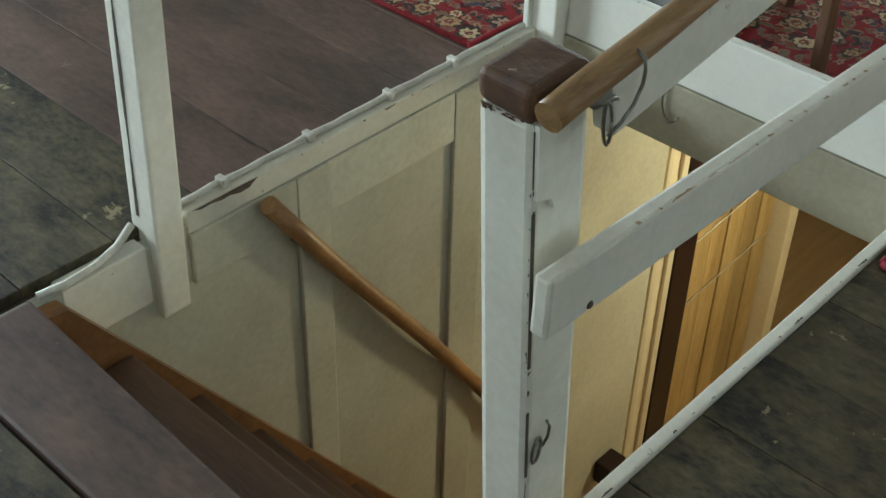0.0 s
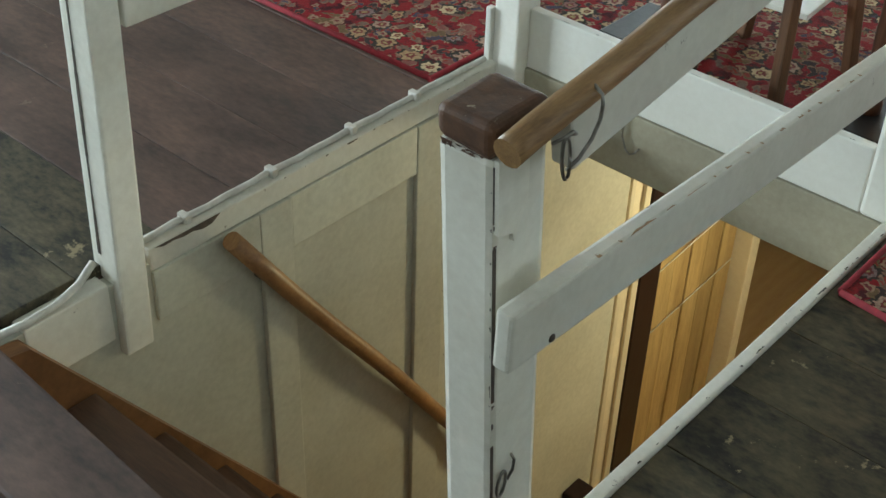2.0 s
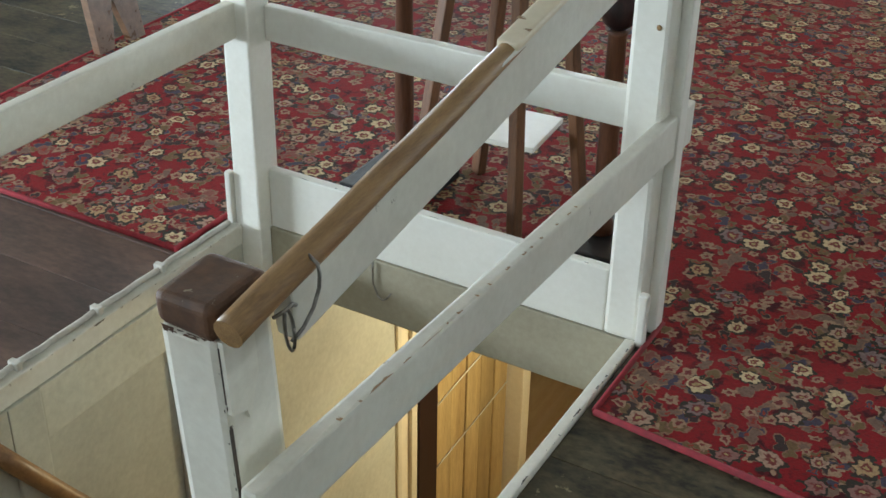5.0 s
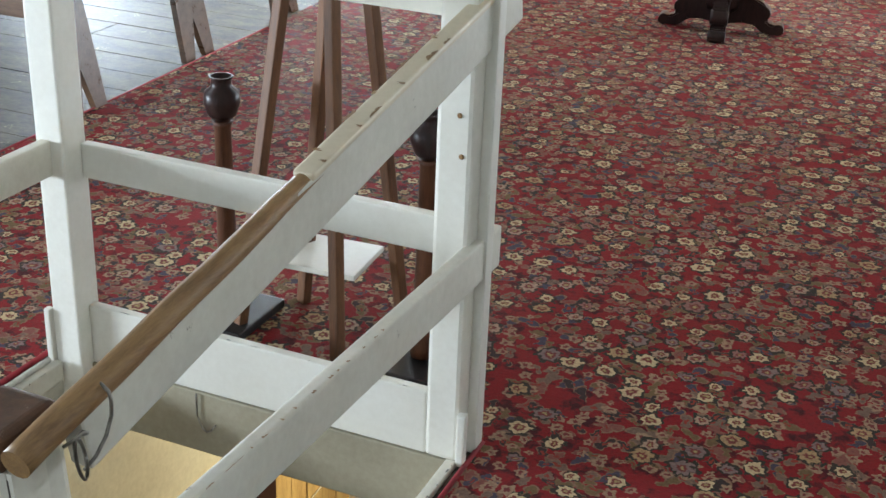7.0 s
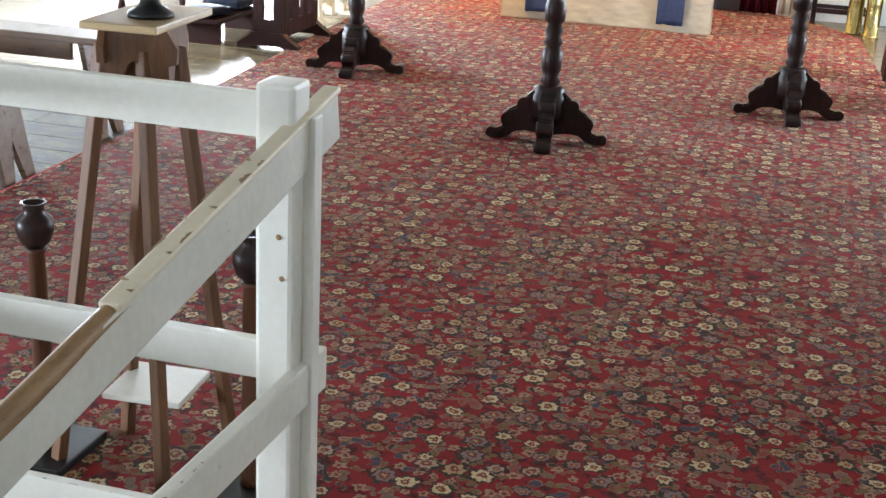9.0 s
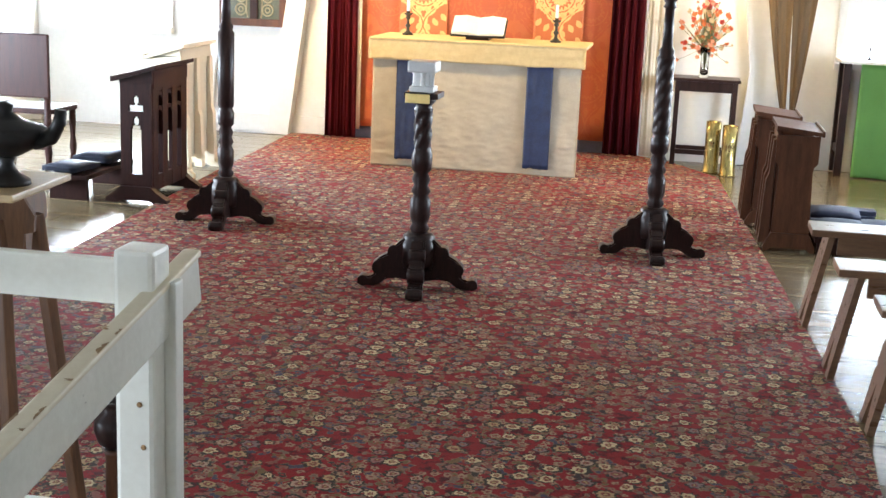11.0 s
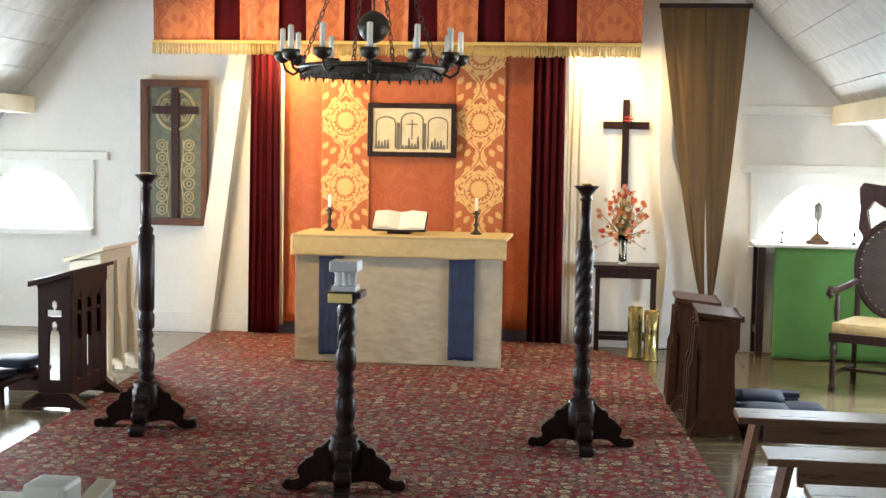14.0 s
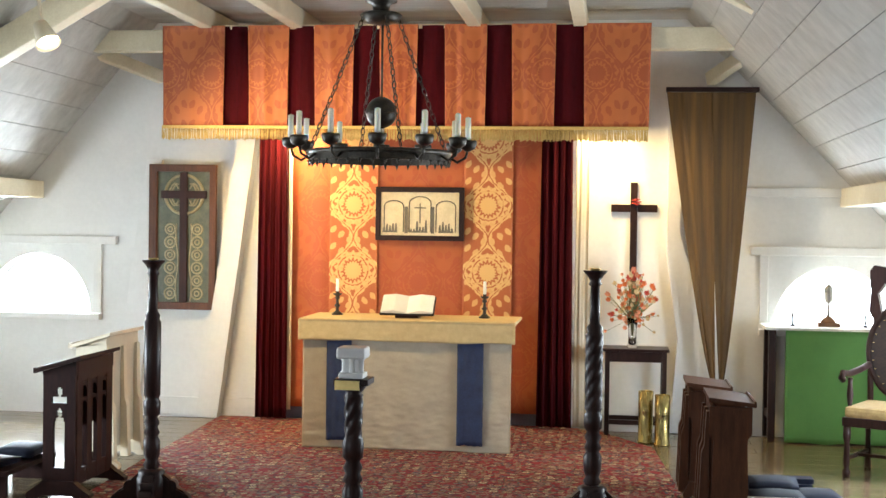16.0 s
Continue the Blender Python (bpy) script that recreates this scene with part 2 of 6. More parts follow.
def flower_layer(nt, vec, scale, petals, size, wobble):
    """Voronoi cells each holding one flower: returns flower mask, centre mask, rim mask, cell colour value."""
    v = nt.nodes.new("ShaderNodeTexVoronoi")
    v.voronoi_dimensions = "2D"
    v.inputs["Scale"].default_value, v.inputs["Randomness"].default_value = scale, 0.75
    nt.links.new(vec, v.inputs["Vector"])
    d = nt.nodes.new("ShaderNodeVectorMath")
    d.operation = "SUBTRACT"
    s = nt.nodes.new("ShaderNodeVectorMath")
    s.operation = "SCALE"
    s.inputs["Scale"].default_value = 1.0
    nt.links.new(vec, d.inputs[0])
    nt.links.new(v.outputs["Position"], d.inputs[1])
    xyz = nt.nodes.new("ShaderNodeSeparateXYZ")
    nt.links.new(d.outputs[0], xyz.inputs[0])
    ang = calc(nt, "ARCTAN2", xyz.outputs[1], xyz.outputs[0])
    cell = nt.nodes.new("ShaderNodeSeparateColor")
    nt.links.new(v.outputs["Color"], cell.inputs[0])
    lobes = calc(nt, "COSINE", calc(nt, "ADD", calc(nt, "MULTIPLY", ang, petals), calc(nt, "MULTIPLY", cell.outputs[2], 6.28)))
    rad = calc(nt, "MULTIPLY", calc(nt, "ADD", calc(nt, "MULTIPLY", lobes, wobble), 1.0), calc(nt, "ADD", calc(nt, "MULTIPLY", cell.outputs[1], size * 0.6), size * 0.65))
    rel = calc(nt, "DIVIDE", v.outputs["Distance"], rad)
    return rel, cell.outputs[0], cell.outputs[1]


def carpet_material():
    m, nt, b, _, vec, _ = shader("floral_carpet", 0.95)
    warp = nt.nodes.new("ShaderNodeTexNoise")
    warp.inputs["Scale"].default_value = 9.0
    nt.links.new(vec, warp.inputs["Vector"])
    wv = nt.nodes.new("ShaderNodeVectorMath")
    wv.operation = "MULTIPLY_ADD"
    nt.links.new(warp.outputs["Color"], wv.inputs[0])
    wv.inputs[1].default_value = (0.03, 0.03, 0)
    nt.links.new(vec, wv.inputs[2])
    fine = nt.nodes.new("ShaderNodeTexNoise")
    fine.inputs["Scale"].default_value = 48.0
    nt.links.new(vec, fine.inputs["Vector"])
    wf = nt.nodes.new("ShaderNodeVectorMath")
    wf.operation = "MULTIPLY_ADD"
    nt.links.new(fine.outputs["Color"], wf.inputs[0])
    wf.inputs[1].default_value = (0.026, 0.026, 0)
    nt.links.new(wv.outputs[0], wf.inputs[2])
    p = wf.outputs[0]
    red, dark = (0.215, 0.0080, 0.012), (0.048, 0.005, 0.008)

    def palette(value, entries):
        pal = nt.nodes.new("ShaderNodeValToRGB")
        pal.color_ramp.interpolation = "CONSTANT"
        for i, (pos, c) in enumerate(entries):
            e = pal.color_ramp.elements[i] if i < 2 else pal.color_ramp.elements.new(pos)
            e.position, e.color = pos, (*c, 1)
        nt.links.new(value, pal.inputs[0])
        return pal.outputs[0]

    def moved(dx, dy):
        mp = nt.nodes.new("ShaderNodeMapping")
        mp.inputs[1].default_value = (dx, dy, 0)
        nt.links.new(p, mp.inputs[0])
        return mp.outputs[0]

    def where(mask, value, limit):
        return calc(nt, "MULTIPLY", mask, calc(nt, "LESS_THAN", value, limit))

    col = mix(nt, ramp(nt, grain(nt, p, 20.0, detail=4.0), 0.51, 0.62), red, dark)
    # scrolling leaves with a pale outline
    for scale, dx, dy, size in ((15.0, 0.0, 0.0, 0.032), (19.0, 5.13, 2.71, 0.025), (23.0, 2.4, 6.2, 0.021)):
        rel, c0, c1 = flower_layer(nt, moved(dx, dy), scale, 2.0, size * scale, 0.62)
        leaf = palette(c0, ((0.0, (0.14, 0.095, 0.040)), (0.25, (0.050, 0.048, 0.075)), (0.45, (0.20, 0.070, 0.055)), (0.6, (0.16, 0.105, 0.075)), (0.8, (0.032, 0.026, 0.024))))
        col = mix(nt, where(ramp(nt, rel, 1.04, 0.96), c1, 0.36), col, (0.22, 0.13, 0.08))
        col = mix(nt, where(ramp(nt, rel, 0.86, 0.78), c1, 0.36), col, leaf)
        col = mix(nt, where(ramp(nt, rel, 0.34, 0.28), c1, 0.25), col, (0.24, 0.035, 0.02))
    # small grey blossoms
    rel, c0, c1 = flower_layer(nt, moved(1.7, 8.3), 21.0, 5.0, 0.0150 * 21, 0.20)
    col = mix(nt, where(ramp(nt, rel, 1.04, 0.94), c0, 0.50), col, (0.30, 0.195, 0.120))
    col = mix(nt, where(ramp(nt, rel, 0.45, 0.36), c0, 0.50), col, (0.15, 0.03, 0.028))
    # large cream blossoms over dark foliage
    rel, c0, c1 = flower_layer(nt, moved(3.37, 1.91), 11.5, 7.0, 0.0225 * 11.5, 0.13)
    ragged = calc(nt, "ADD", rel, calc(nt, "MULTIPLY", calc(nt, "SUBTRACT", grain(nt, vec, 55.0, detail=2.0), 0.5), 2.2))
    col = mix(nt, where(ramp(nt, ragged, 1.42, 1.32), c0, 0.72), col, (0.026, 0.028, 0.020))
    petal = palette(c0, ((0.0, (0.52, 0.40, 0.23)), (0.3, (0.36, 0.24, 0.12)), (0.42, (0.36, 0.24, 0.17)), (0.55, (0.20, 0.14, 0.13)), (0.64, (0.24, 0.12, 0.10))))
    col = mix(nt, where(ramp(nt, rel, 1.03, 0.95), c0, 0.72), col, petal)
    col = mix(nt, where(ramp(nt, rel, 0.58, 0.46), c0, 0.72), col, (0.16, 0.035, 0.03))
    col = mix(nt, where(ramp(nt, rel, 0.27, 0.19), c0, 0.72), col, (0.34, 0.25, 0.11))
    col = mix(nt, calc(nt, "MULTIPLY", ramp(nt, grain(nt, vec, 150.0, detail=2.0), 0.46, 0.70), 0.40), col, (0.05, 0.012, 0.012))
    tone = grain(nt, vec, 1.3, detail=3.0)
    col = mix(nt, calc(nt, "MULTIPLY", ramp(nt, tone, 0.40, 0.75), 0.10), col, (0.20, 0.10, 0.08))
    nt.links.new(col, b.inputs["Base Color"])
    b.inputs["Specular IOR Level"].default_value = 0.12
    b.inputs["Sheen Weight"].default_value, b.inputs["Sheen Roughness"].default_value = 0.03, 0.45
    b.inputs["Sheen Tint"].default_value = (1.0, 0.78, 0.76, 1)
    pile = grain(nt, vec, 240.0, detail=2.0)
    bump(nt, b, pile, 0.6, 0.004)
    return m


CARPET = carpet_material()


def damask(name, ground, figure, width, height, x0, z0, amount=1.0):
    """Ogee lattice with a ringed medallion in each mesh, in the x-z plane."""
    m, nt, b, _, vec, _ = shader(name, 0.6)
    xyz = nt.nodes.new("ShaderNodeSeparateXYZ")
    nt.links.new(vec, xyz.inputs[0])
    wob = calc(nt, "MULTIPLY", calc(nt, "SUBTRACT", grain(nt, vec, 30.0, detail=2.0), 0.5), 0.035)
    u = calc(nt, "ADD", calc(nt, "DIVIDE", calc(nt, "SUBTRACT", xyz.outputs[0], x0), width), wob)
    v = calc(nt, "ADD", calc(nt, "DIVIDE", calc(nt, "SUBTRACT", xyz.outputs[2], z0), height), wob)
    tau = 2 * math.pi
    asp = height / width
    uu = calc(nt, "SUBTRACT", calc(nt, "FRACT", calc(nt, "ADD", u, 0.5)), 0.5)
    au = calc(nt, "ABSOLUTE", uu)

    def rosette(v_at, ring_r, core_r, lobes):
        vv = calc(nt, "SUBTRACT", calc(nt, "FRACT", calc(nt, "ADD", v, 0.5 - v_at)), 0.5)
        vs = calc(nt, "MULTIPLY", vv, asp)
        r = calc(nt, "SQRT", calc(nt, "ADD", calc(nt, "MULTIPLY", uu, uu), calc(nt, "MULTIPLY", vs, vs)))
        ang = calc(nt, "ARCTAN2", vs, au)
        leafy = calc(nt, "MULTIPLY", calc(nt, "COSINE", calc(nt, "MULTIPLY", ang, lobes)), 0.030)
        wreath = ramp(nt, calc(nt, "ABSOLUTE", calc(nt, "SUBTRACT", calc(nt, "ADD", r, leafy), ring_r)), 0.080, 0.062)
        gap = ramp(nt, calc(nt, "ABSOLUTE", calc(nt, "SUBTRACT", r, ring_r)), 0.010, 0.018)
        core = ramp(nt, calc(nt, "ADD", r, calc(nt, "MULTIPLY", leafy, 0.5)), core_r, core_r - 0.015)
        return calc(nt, "MAXIMUM", calc(nt, "MULTIPLY", wreath, gap), core)

    big = rosette(0.0, 0.305, 0.185, 18.0)
    # ogee stems that swing round each medallion and cross half way between them
    sway = calc(nt, "ADD", calc(nt, "MULTIPLY", calc(nt, "COSINE", calc(nt, "MULTIPLY", v, tau)), 0.24), 0.245)
    edge = calc(nt, "ABSOLUTE", calc(nt, "SUBTRACT", au, sway))
    curl = calc(nt, "MULTIPLY", calc(nt, "SINE", calc(nt, "MULTIPLY", v, tau * 7)), 0.022)
    band = calc(nt, "MULTIPLY", ramp(nt, calc(nt, "ADD", edge, curl), 0.070, 0.052), ramp(nt, edge, 0.010, 0.018))
    tip = ramp(nt, calc(nt, "MULTIPLY", calc(nt, "SINE", calc(nt, "MULTIPLY", au, tau * 3)), calc(nt, "COSINE", calc(nt, "ADD", calc(nt, "MULTIPLY", v, tau * 4), calc(nt, "MULTIPLY", au, 8.0)))), 0.30, 0.42)
    top = calc(nt, "MAXIMUM", calc(nt, "MAXIMUM", big, band), calc(nt, "MULTIPLY", tip, 0.85))
    shade = grain(nt, vec, 5.0)
    g2 = mix(nt, shade, ground, tuple(c * 0.7 for c in ground))
    col = mix(nt, calc(nt, "MULTIPLY", top, amount), g2, figure)
    nt.links.new(col, b.inputs["Base Color"])
    bump(nt, b, top, 0.25, 0.003)
    return m


DAMASK = damask("gold_damask", (0.49, 0.130, 0.034), (0.67, 0.40, 0.145), 0.43, 0.579, -2.197, 1.337)
DAMASK2 = damask("gold_damask_pair", (0.49, 0.130, 0.034), (0.67, 0.40, 0.145), 0.42, 0.579, -1.014, 1.337)
FAINT = damask("orange_brocade", (0.48, 0.115, 0.030), (0.36, 0.060, 0.018), 0.44, 0.66, -1.62, 1.9, 0.55)
VALANCE = damask("valance_brocade", (0.50, 0.135, 0.034), (0.25, 0.038, 0.012), 0.40, 0.66, -1.69, 2.98, 0.6)
CHAIRCLOTH = damask("dark_tapestry", (0.014, 0.008, 0.008), (0.026, 0.014, 0.010), 0.10, 0.13, 0.0, 0.0)


# ---------- mesh helpers ----------
def thing(name, at, label, category, group="", kind=""):
    ob = new(name)
    ob.empty_display_size = 0.1
    ob.matrix_basis = Matrix.Translation(at)
    return tagged(ob, label, category, group, kind)


def part(name, bm, material, parent=None, label=""):
    me = bpy.data.meshes.new(name)
    bm.to_mesh(me)
    bm.free()
    me.materials.append(material)
    ob = new(name, me)
    if parent is not None:
        ob.parent = parent
        if parent.type == "EMPTY":
            ob.matrix_parent_inverse = parent.matrix_basis.inverted()
    if label:
        tagged(ob, label)
    return ob


def solid(name, bm, material, label, category, group="", kind=""):
    return tagged(part(name, bm, material), label, category, group, kind)


def box(x0, x1, y0, y1, z0, z1, bevel=0.0, bm=None, segments=2):
    own = bmesh.new()
    bmesh.ops.create_cube(own, size=1.0, matrix=Matrix.Translation(((x0 + x1) / 2, (y0 + y1) / 2, (z0 + z1) / 2)) @ Matrix.Diagonal((x1 - x0, y1 - y0, z1 - z0, 1)))
    if bevel:
        bmesh.ops.bevel(own, geom=own.edges[:], offset=bevel, segments=segments, affect="EDGES", profile=0.5 if segments > 2 else 0.6)
    return join(bm, own)


def join(bm, own):
    if bm is None:
        return own
    me = bpy.data.meshes.new("tmp")
    own.to_mesh(me)
    own.free()
    bm.from_mesh(me)
    bpy.data.meshes.remove(me)
    return bm


def bar(a, b, w, h, bevel=0.004, bm=None, up=(0, 0, 1)):
    """A squared bar from a to b, w wide and h high."""
    a, b = Vector(a), Vector(b)
    d = (b - a).normalized()
    side = d.cross(Vector(up)).normalized()
    top = side.cross(d)
    own = bmesh.new()
    m = Matrix((side, d, top)).transposed().to_4x4()
    bmesh.ops.create_cube(own, size=1.0, matrix=Matrix.Translation((a + b) / 2) @ m @ Matrix.Diagonal((w, (b - a).length, h, 1)))
    if bevel:
        bmesh.ops.bevel(own, geom=own.edges[:], offset=bevel, segments=2, affect="EDGES", profile=0.6)
    return join(bm, own)


def lathe(profile, at, n=20, bm=None, twist=None):
    """Turned work: (radius, height) pairs round a vertical axis. twist: (z0, z1, turns per metre, depth)."""
    bm = bm or bmesh.new()
    if twist:
        dense = []
        for (r0, h0), (r1, h1) in zip(profile, profile[1:]):
            k = max(1, int((h1 - h0) / 0.012)) if h1 > twist[0] and h0 < twist[1] else 1
            dense += [(r0 + (r1 - r0) * i / k, h0 + (h1 - h0) * i / k) for i in range(k)]
        profile = dense + [profile[-1]]
    rows = []
    for r, h in profile:
        row = []
        for i in range(n):
            a = 2 * math.pi * i / n
            q = r
            if twist and twist[0] <= h <= twist[1]:
                q = r * (1 - twist[3] + twist[3] * math.cos(5 * (a - 2 * math.pi * twist[2] * h)))
            row.append(bm.verts.new((at[0] + q * math.cos(a), at[1] + q * math.sin(a), at[2] + h)))
        rows.append(row)
    for lo, hi in zip(rows, rows[1:]):
        for i in range(n):
            f = bm.faces.new((lo[i], lo[(i + 1) % n], hi[(i + 1) % n], hi[i]))
            f.smooth = True
    bm.faces.new(rows[0][::-1])
    bm.faces.new(rows[-1])
    return bm


def tube(points, r, n=8, bm=None, r_end=None):
    bm = bm or bmesh.new()
    pts = [Vector(p) for p in points]
    rows = []
    ref = Vector((0.31, 0.52, 0.79))
    for k, p in enumerate(pts):
        d = (pts[min(k + 1, len(pts) - 1)] - pts[max(k - 1, 0)]).normalized()
        s = d.cross(ref).normalized()
        t = s.cross(d)
        q = r if r_end is None else r + (r_end - r) * k / (len(pts) - 1)
        rows.append([bm.verts.new(p + q * (math.cos(2 * math.pi * i / n) * s + math.sin(2 * math.pi * i / n) * t)) for i in range(n)])
    for lo, hi in zip(rows, rows[1:]):
        for i in range(n):
            f = bm.faces.new((lo[i], hi[i], hi[(i + 1) % n], lo[(i + 1) % n]))
            f.smooth = True
    bm.faces.new(rows[0])
    bm.faces.new(rows[-1][::-1])
    return bm


def prism(poly, axis, a, b, bm=None):
    """A polygon pushed through from a to b along axis 'x', 'y' or 'z'; poly in the two other axes, in order."""
    bm = bm or bmesh.new()
    put = {"x": lambda p, c: (c, p[0], p[1]), "y": lambda p, c: (p[0], c, p[1]), "z": lambda p, c: (p[0], p[1], c)}[axis]
    lo, hi = ([bm.verts.new(put(p, c)) for p in poly] for c in (a, b))
    new_faces = [bm.faces.new(lo), bm.faces.new(hi[::-1])]
    for i in range(len(poly)):
        j = (i + 1) % len(poly)
        new_faces.append(bm.faces.new((lo[i], hi[i], hi[j], lo[j])))
    bmesh.ops.recalc_face_normals(bm, faces=new_faces)
    return bm


def ring(c, r, thick, axis="z", n=24, m=8, bm=None):
    bm = bm or bmesh.new()
    rows = []
    for i in range(n):
        a = 2 * math.pi * i / n
        row = []
        for j in range(m):
            b = 2 * math.pi * j / m
            u, w = (r + thick * math.cos(b)), thick * math.sin(b)
            p = {"z": (u * math.cos(a), u * math.sin(a), w), "y": (u * math.cos(a), w, u * math.sin(a)), "x": (w, u * math.cos(a), u * math.sin(a))}[axis]
            row.append(bm.verts.new(Vector(c) + Vector(p)))
        rows.append(row)
    for i in range(n):
        for j in range(m):
            f = bm.faces.new((rows[i][j], rows[(i + 1) % n][j], rows[(i + 1) % n][(j + 1) % m], rows[i][(j + 1) % m]))
            f.smooth = True
    bmesh.ops.recalc_face_normals(bm, faces=bm.faces[:])
    return bm


def curtain(x_at, depth, y, z0, z1, thick=0.006, cols=60, rows=24, folds=9.0, seed=1, bm=None):
    """Hanging cloth with folds. x_at(v) gives its two sides at height v (0 bottom to 1 top)."""
    bm = bm or bmesh.new()
    grid = {}
    for s in (0, 1):
        for i in range(cols + 1):
            for j in range(rows + 1):
                u, v = i / cols, j / rows
                xl, xr = x_at(v)
                ph = 2 * math.pi * folds * u + 0.5 * math.sin(5 * u + seed) + 1.5 * noise.noise((u * 3, v * 1.2, seed))
                d = depth * (0.6 * math.sin(ph) + 0.3 * math.sin(2.3 * ph + seed)) * (1 - 0.25 * v)
                grid[s, i, j] = bm.verts.new((xl + (xr - xl) * u, y + d + s * thick, z0 + (z1 - z0) * v))
    for s in (0, 1):
        for i in range(cols):
            for j in range(rows):
                q = [grid[s, i, j], grid[s, i + 1, j], grid[s, i + 1, j + 1], grid[s, i, j + 1]]
                f = bm.faces.new(q if s == 0 else q[::-1])
                f.smooth = True
    for j in range(rows):
        for i in (0, cols):
            bm.faces.new((grid[0, i, j], grid[0, i, j + 1], grid[1, i, j + 1], grid[1, i, j]))
    for i in range(cols):
        for j in (0, rows):
            bm.faces.new((grid[0, i, j], grid[1, i, j], grid[1, i + 1, j], grid[0, i + 1, j]))
    return bm


# ---------- structure ----------
WELL = (-1.905, -0.875, 0.60, 2.10)
XW, XE, YS, YN = -5.9, 2.6, -3.2, 11.3


def structure(name, bm, material, label, category):
    return solid(name, bm, material, label, category, kind="structure")


# floor slab with the stair opening
x0, x1, y0, y1 = WELL
slab = box(XW, x0 - 0.03, YS, YN, -0.17, -0.026)
box(x1 + 0.03, XE, YS, YN, -0.17, -0.026, bm=slab)
box(x0 - 0.03, x1 + 0.03, YS, y0 - 0.03, -0.17, -0.026, bm=slab)
box(x0 - 0.03, x1 + 0.03, y1 + 0.06, YN, -0.17, -0.026, bm=slab)
floor = structure("floor", slab, FLOOR, "dark stained wooden attic floor with worn boards", "floor")


def lunette_wall(name, cx, z_base, r, z_low, z_high, half):
    """The stretch of end wall round a half-round opening, with the arch cut through."""
    arch = [(cx + r * math.cos(a), z_base + r * 1.08 * math.sin(a)) for a in [math.pi * k / 28 for k in range(29)]]
    return prism([(cx - half, z_base), (cx - half, z_high), (cx + half, z_high), (cx + half, z_base)] + arch, "y", YN, YN + 0.2)


WL, WR, WZ = WINDOW_WEST, WINDOW_EAST, 0.90
north = box(XW - 0.2, XE + 0.2, YN, YN + 0.2, -0.17, WZ)
box(XW - 0.2, XE + 0.2, YN, YN + 0.2, 1.7, 3.9, bm=north)
for a, b in ((XW - 0.2, WL - 0.6), (WL + 0.6, WR - 0.6), (WR + 0.6, XE + 0.2)):
    box(a, b, YN, YN + 0.2, WZ, 1.7, bm=north)
for cx in (WL, WR):
    join(north, lunette_wall("arch", cx, WZ, 0.50, WZ, 1.7, 0.6))
structure("wall_north", north, PLASTER, "white limewashed gable wall with two lunette openings", "wall")
south = box(XW - 0.2, XE + 0.2, YS - 0.2, YS, -0.17, 1.2)
box(XW - 0.2, XE + 0.2, YS - 0.2, YS, 2.3, 3.9, bm=south)
for a, b in ((XW - 0.2, -3.2), (-2.0, XE + 0.2)):
    box(a, b, YS - 0.2, YS, 1.2, 2.3, bm=south)
structure("wall_south", south, PLASTER, "plain white gable wall with a window", "wall")
def knee_wall(xa, xb, gaps, top):
    bm = box(xa, xb, YS, YN, -0.17, 0.6)
    box(xa, xb, YS, YN, 1.3, top, bm=bm)
    ends = [YS] + [v for g in gaps for v in g] + [YN]
    for a, b in zip(ends[::2], ends[1::2]):
        box(xa, xb, a, b, 0.6, 1.3, bm=bm)
    return bm


structure("wall_west", knee_wall(XW - 0.2, XW, ((-0.5, 0.9), (6.5, 7.9)), 1.5), PLASTER, "low white knee wall with windows under the roof slope", "wall")
structure("wall_east", knee_wall(XE, XE + 0.2, ((7.7, 9.5),), 1.7), PLASTER, "low white knee wall with a window under the roof slope", "wall")

# ceiling: sloping planks and flat boards between the collars
ceil = bmesh.new()
rng = random.Random(4)
for xa, za, xb, zb in ((-5.95, 1.31, -4.02, 3.57), (2.65, 1.50, 0.62, 3.57)):
    a, b = Vector((xa, 0, za)), Vector((xb, 0, zb))
    n = 11
    for k in range(n):
        p, q = a.lerp(b, k / n), a.lerp(b, (k + 0.984) / n)
        nx = Vector((-(b - a).z, 0, (b - a).x)).normalized()
        if nx.z < 0:
            nx = -nx
        off = nx * rng.uniform(0, 0.006)
        poly = [p + off, q + off, q + off + nx * 0.04, p + off + nx * 0.04]
        prism([(v.x, v.z) for v in poly], "y", YS, YN, bm=ceil)
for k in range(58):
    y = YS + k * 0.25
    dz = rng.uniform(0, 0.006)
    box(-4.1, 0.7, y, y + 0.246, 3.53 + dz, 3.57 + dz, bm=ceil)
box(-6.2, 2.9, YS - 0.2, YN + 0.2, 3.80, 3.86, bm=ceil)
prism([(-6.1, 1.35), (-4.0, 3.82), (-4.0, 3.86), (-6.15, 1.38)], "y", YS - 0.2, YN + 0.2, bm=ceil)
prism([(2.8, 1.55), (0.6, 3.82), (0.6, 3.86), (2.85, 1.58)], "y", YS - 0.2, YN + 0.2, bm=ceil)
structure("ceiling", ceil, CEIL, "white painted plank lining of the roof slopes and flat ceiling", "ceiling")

# roof timbers
def timber(name, a, b, w, h, label):
    return structure(name, bar(a, b, w, h, 0.012), BEAM, label, "beam")


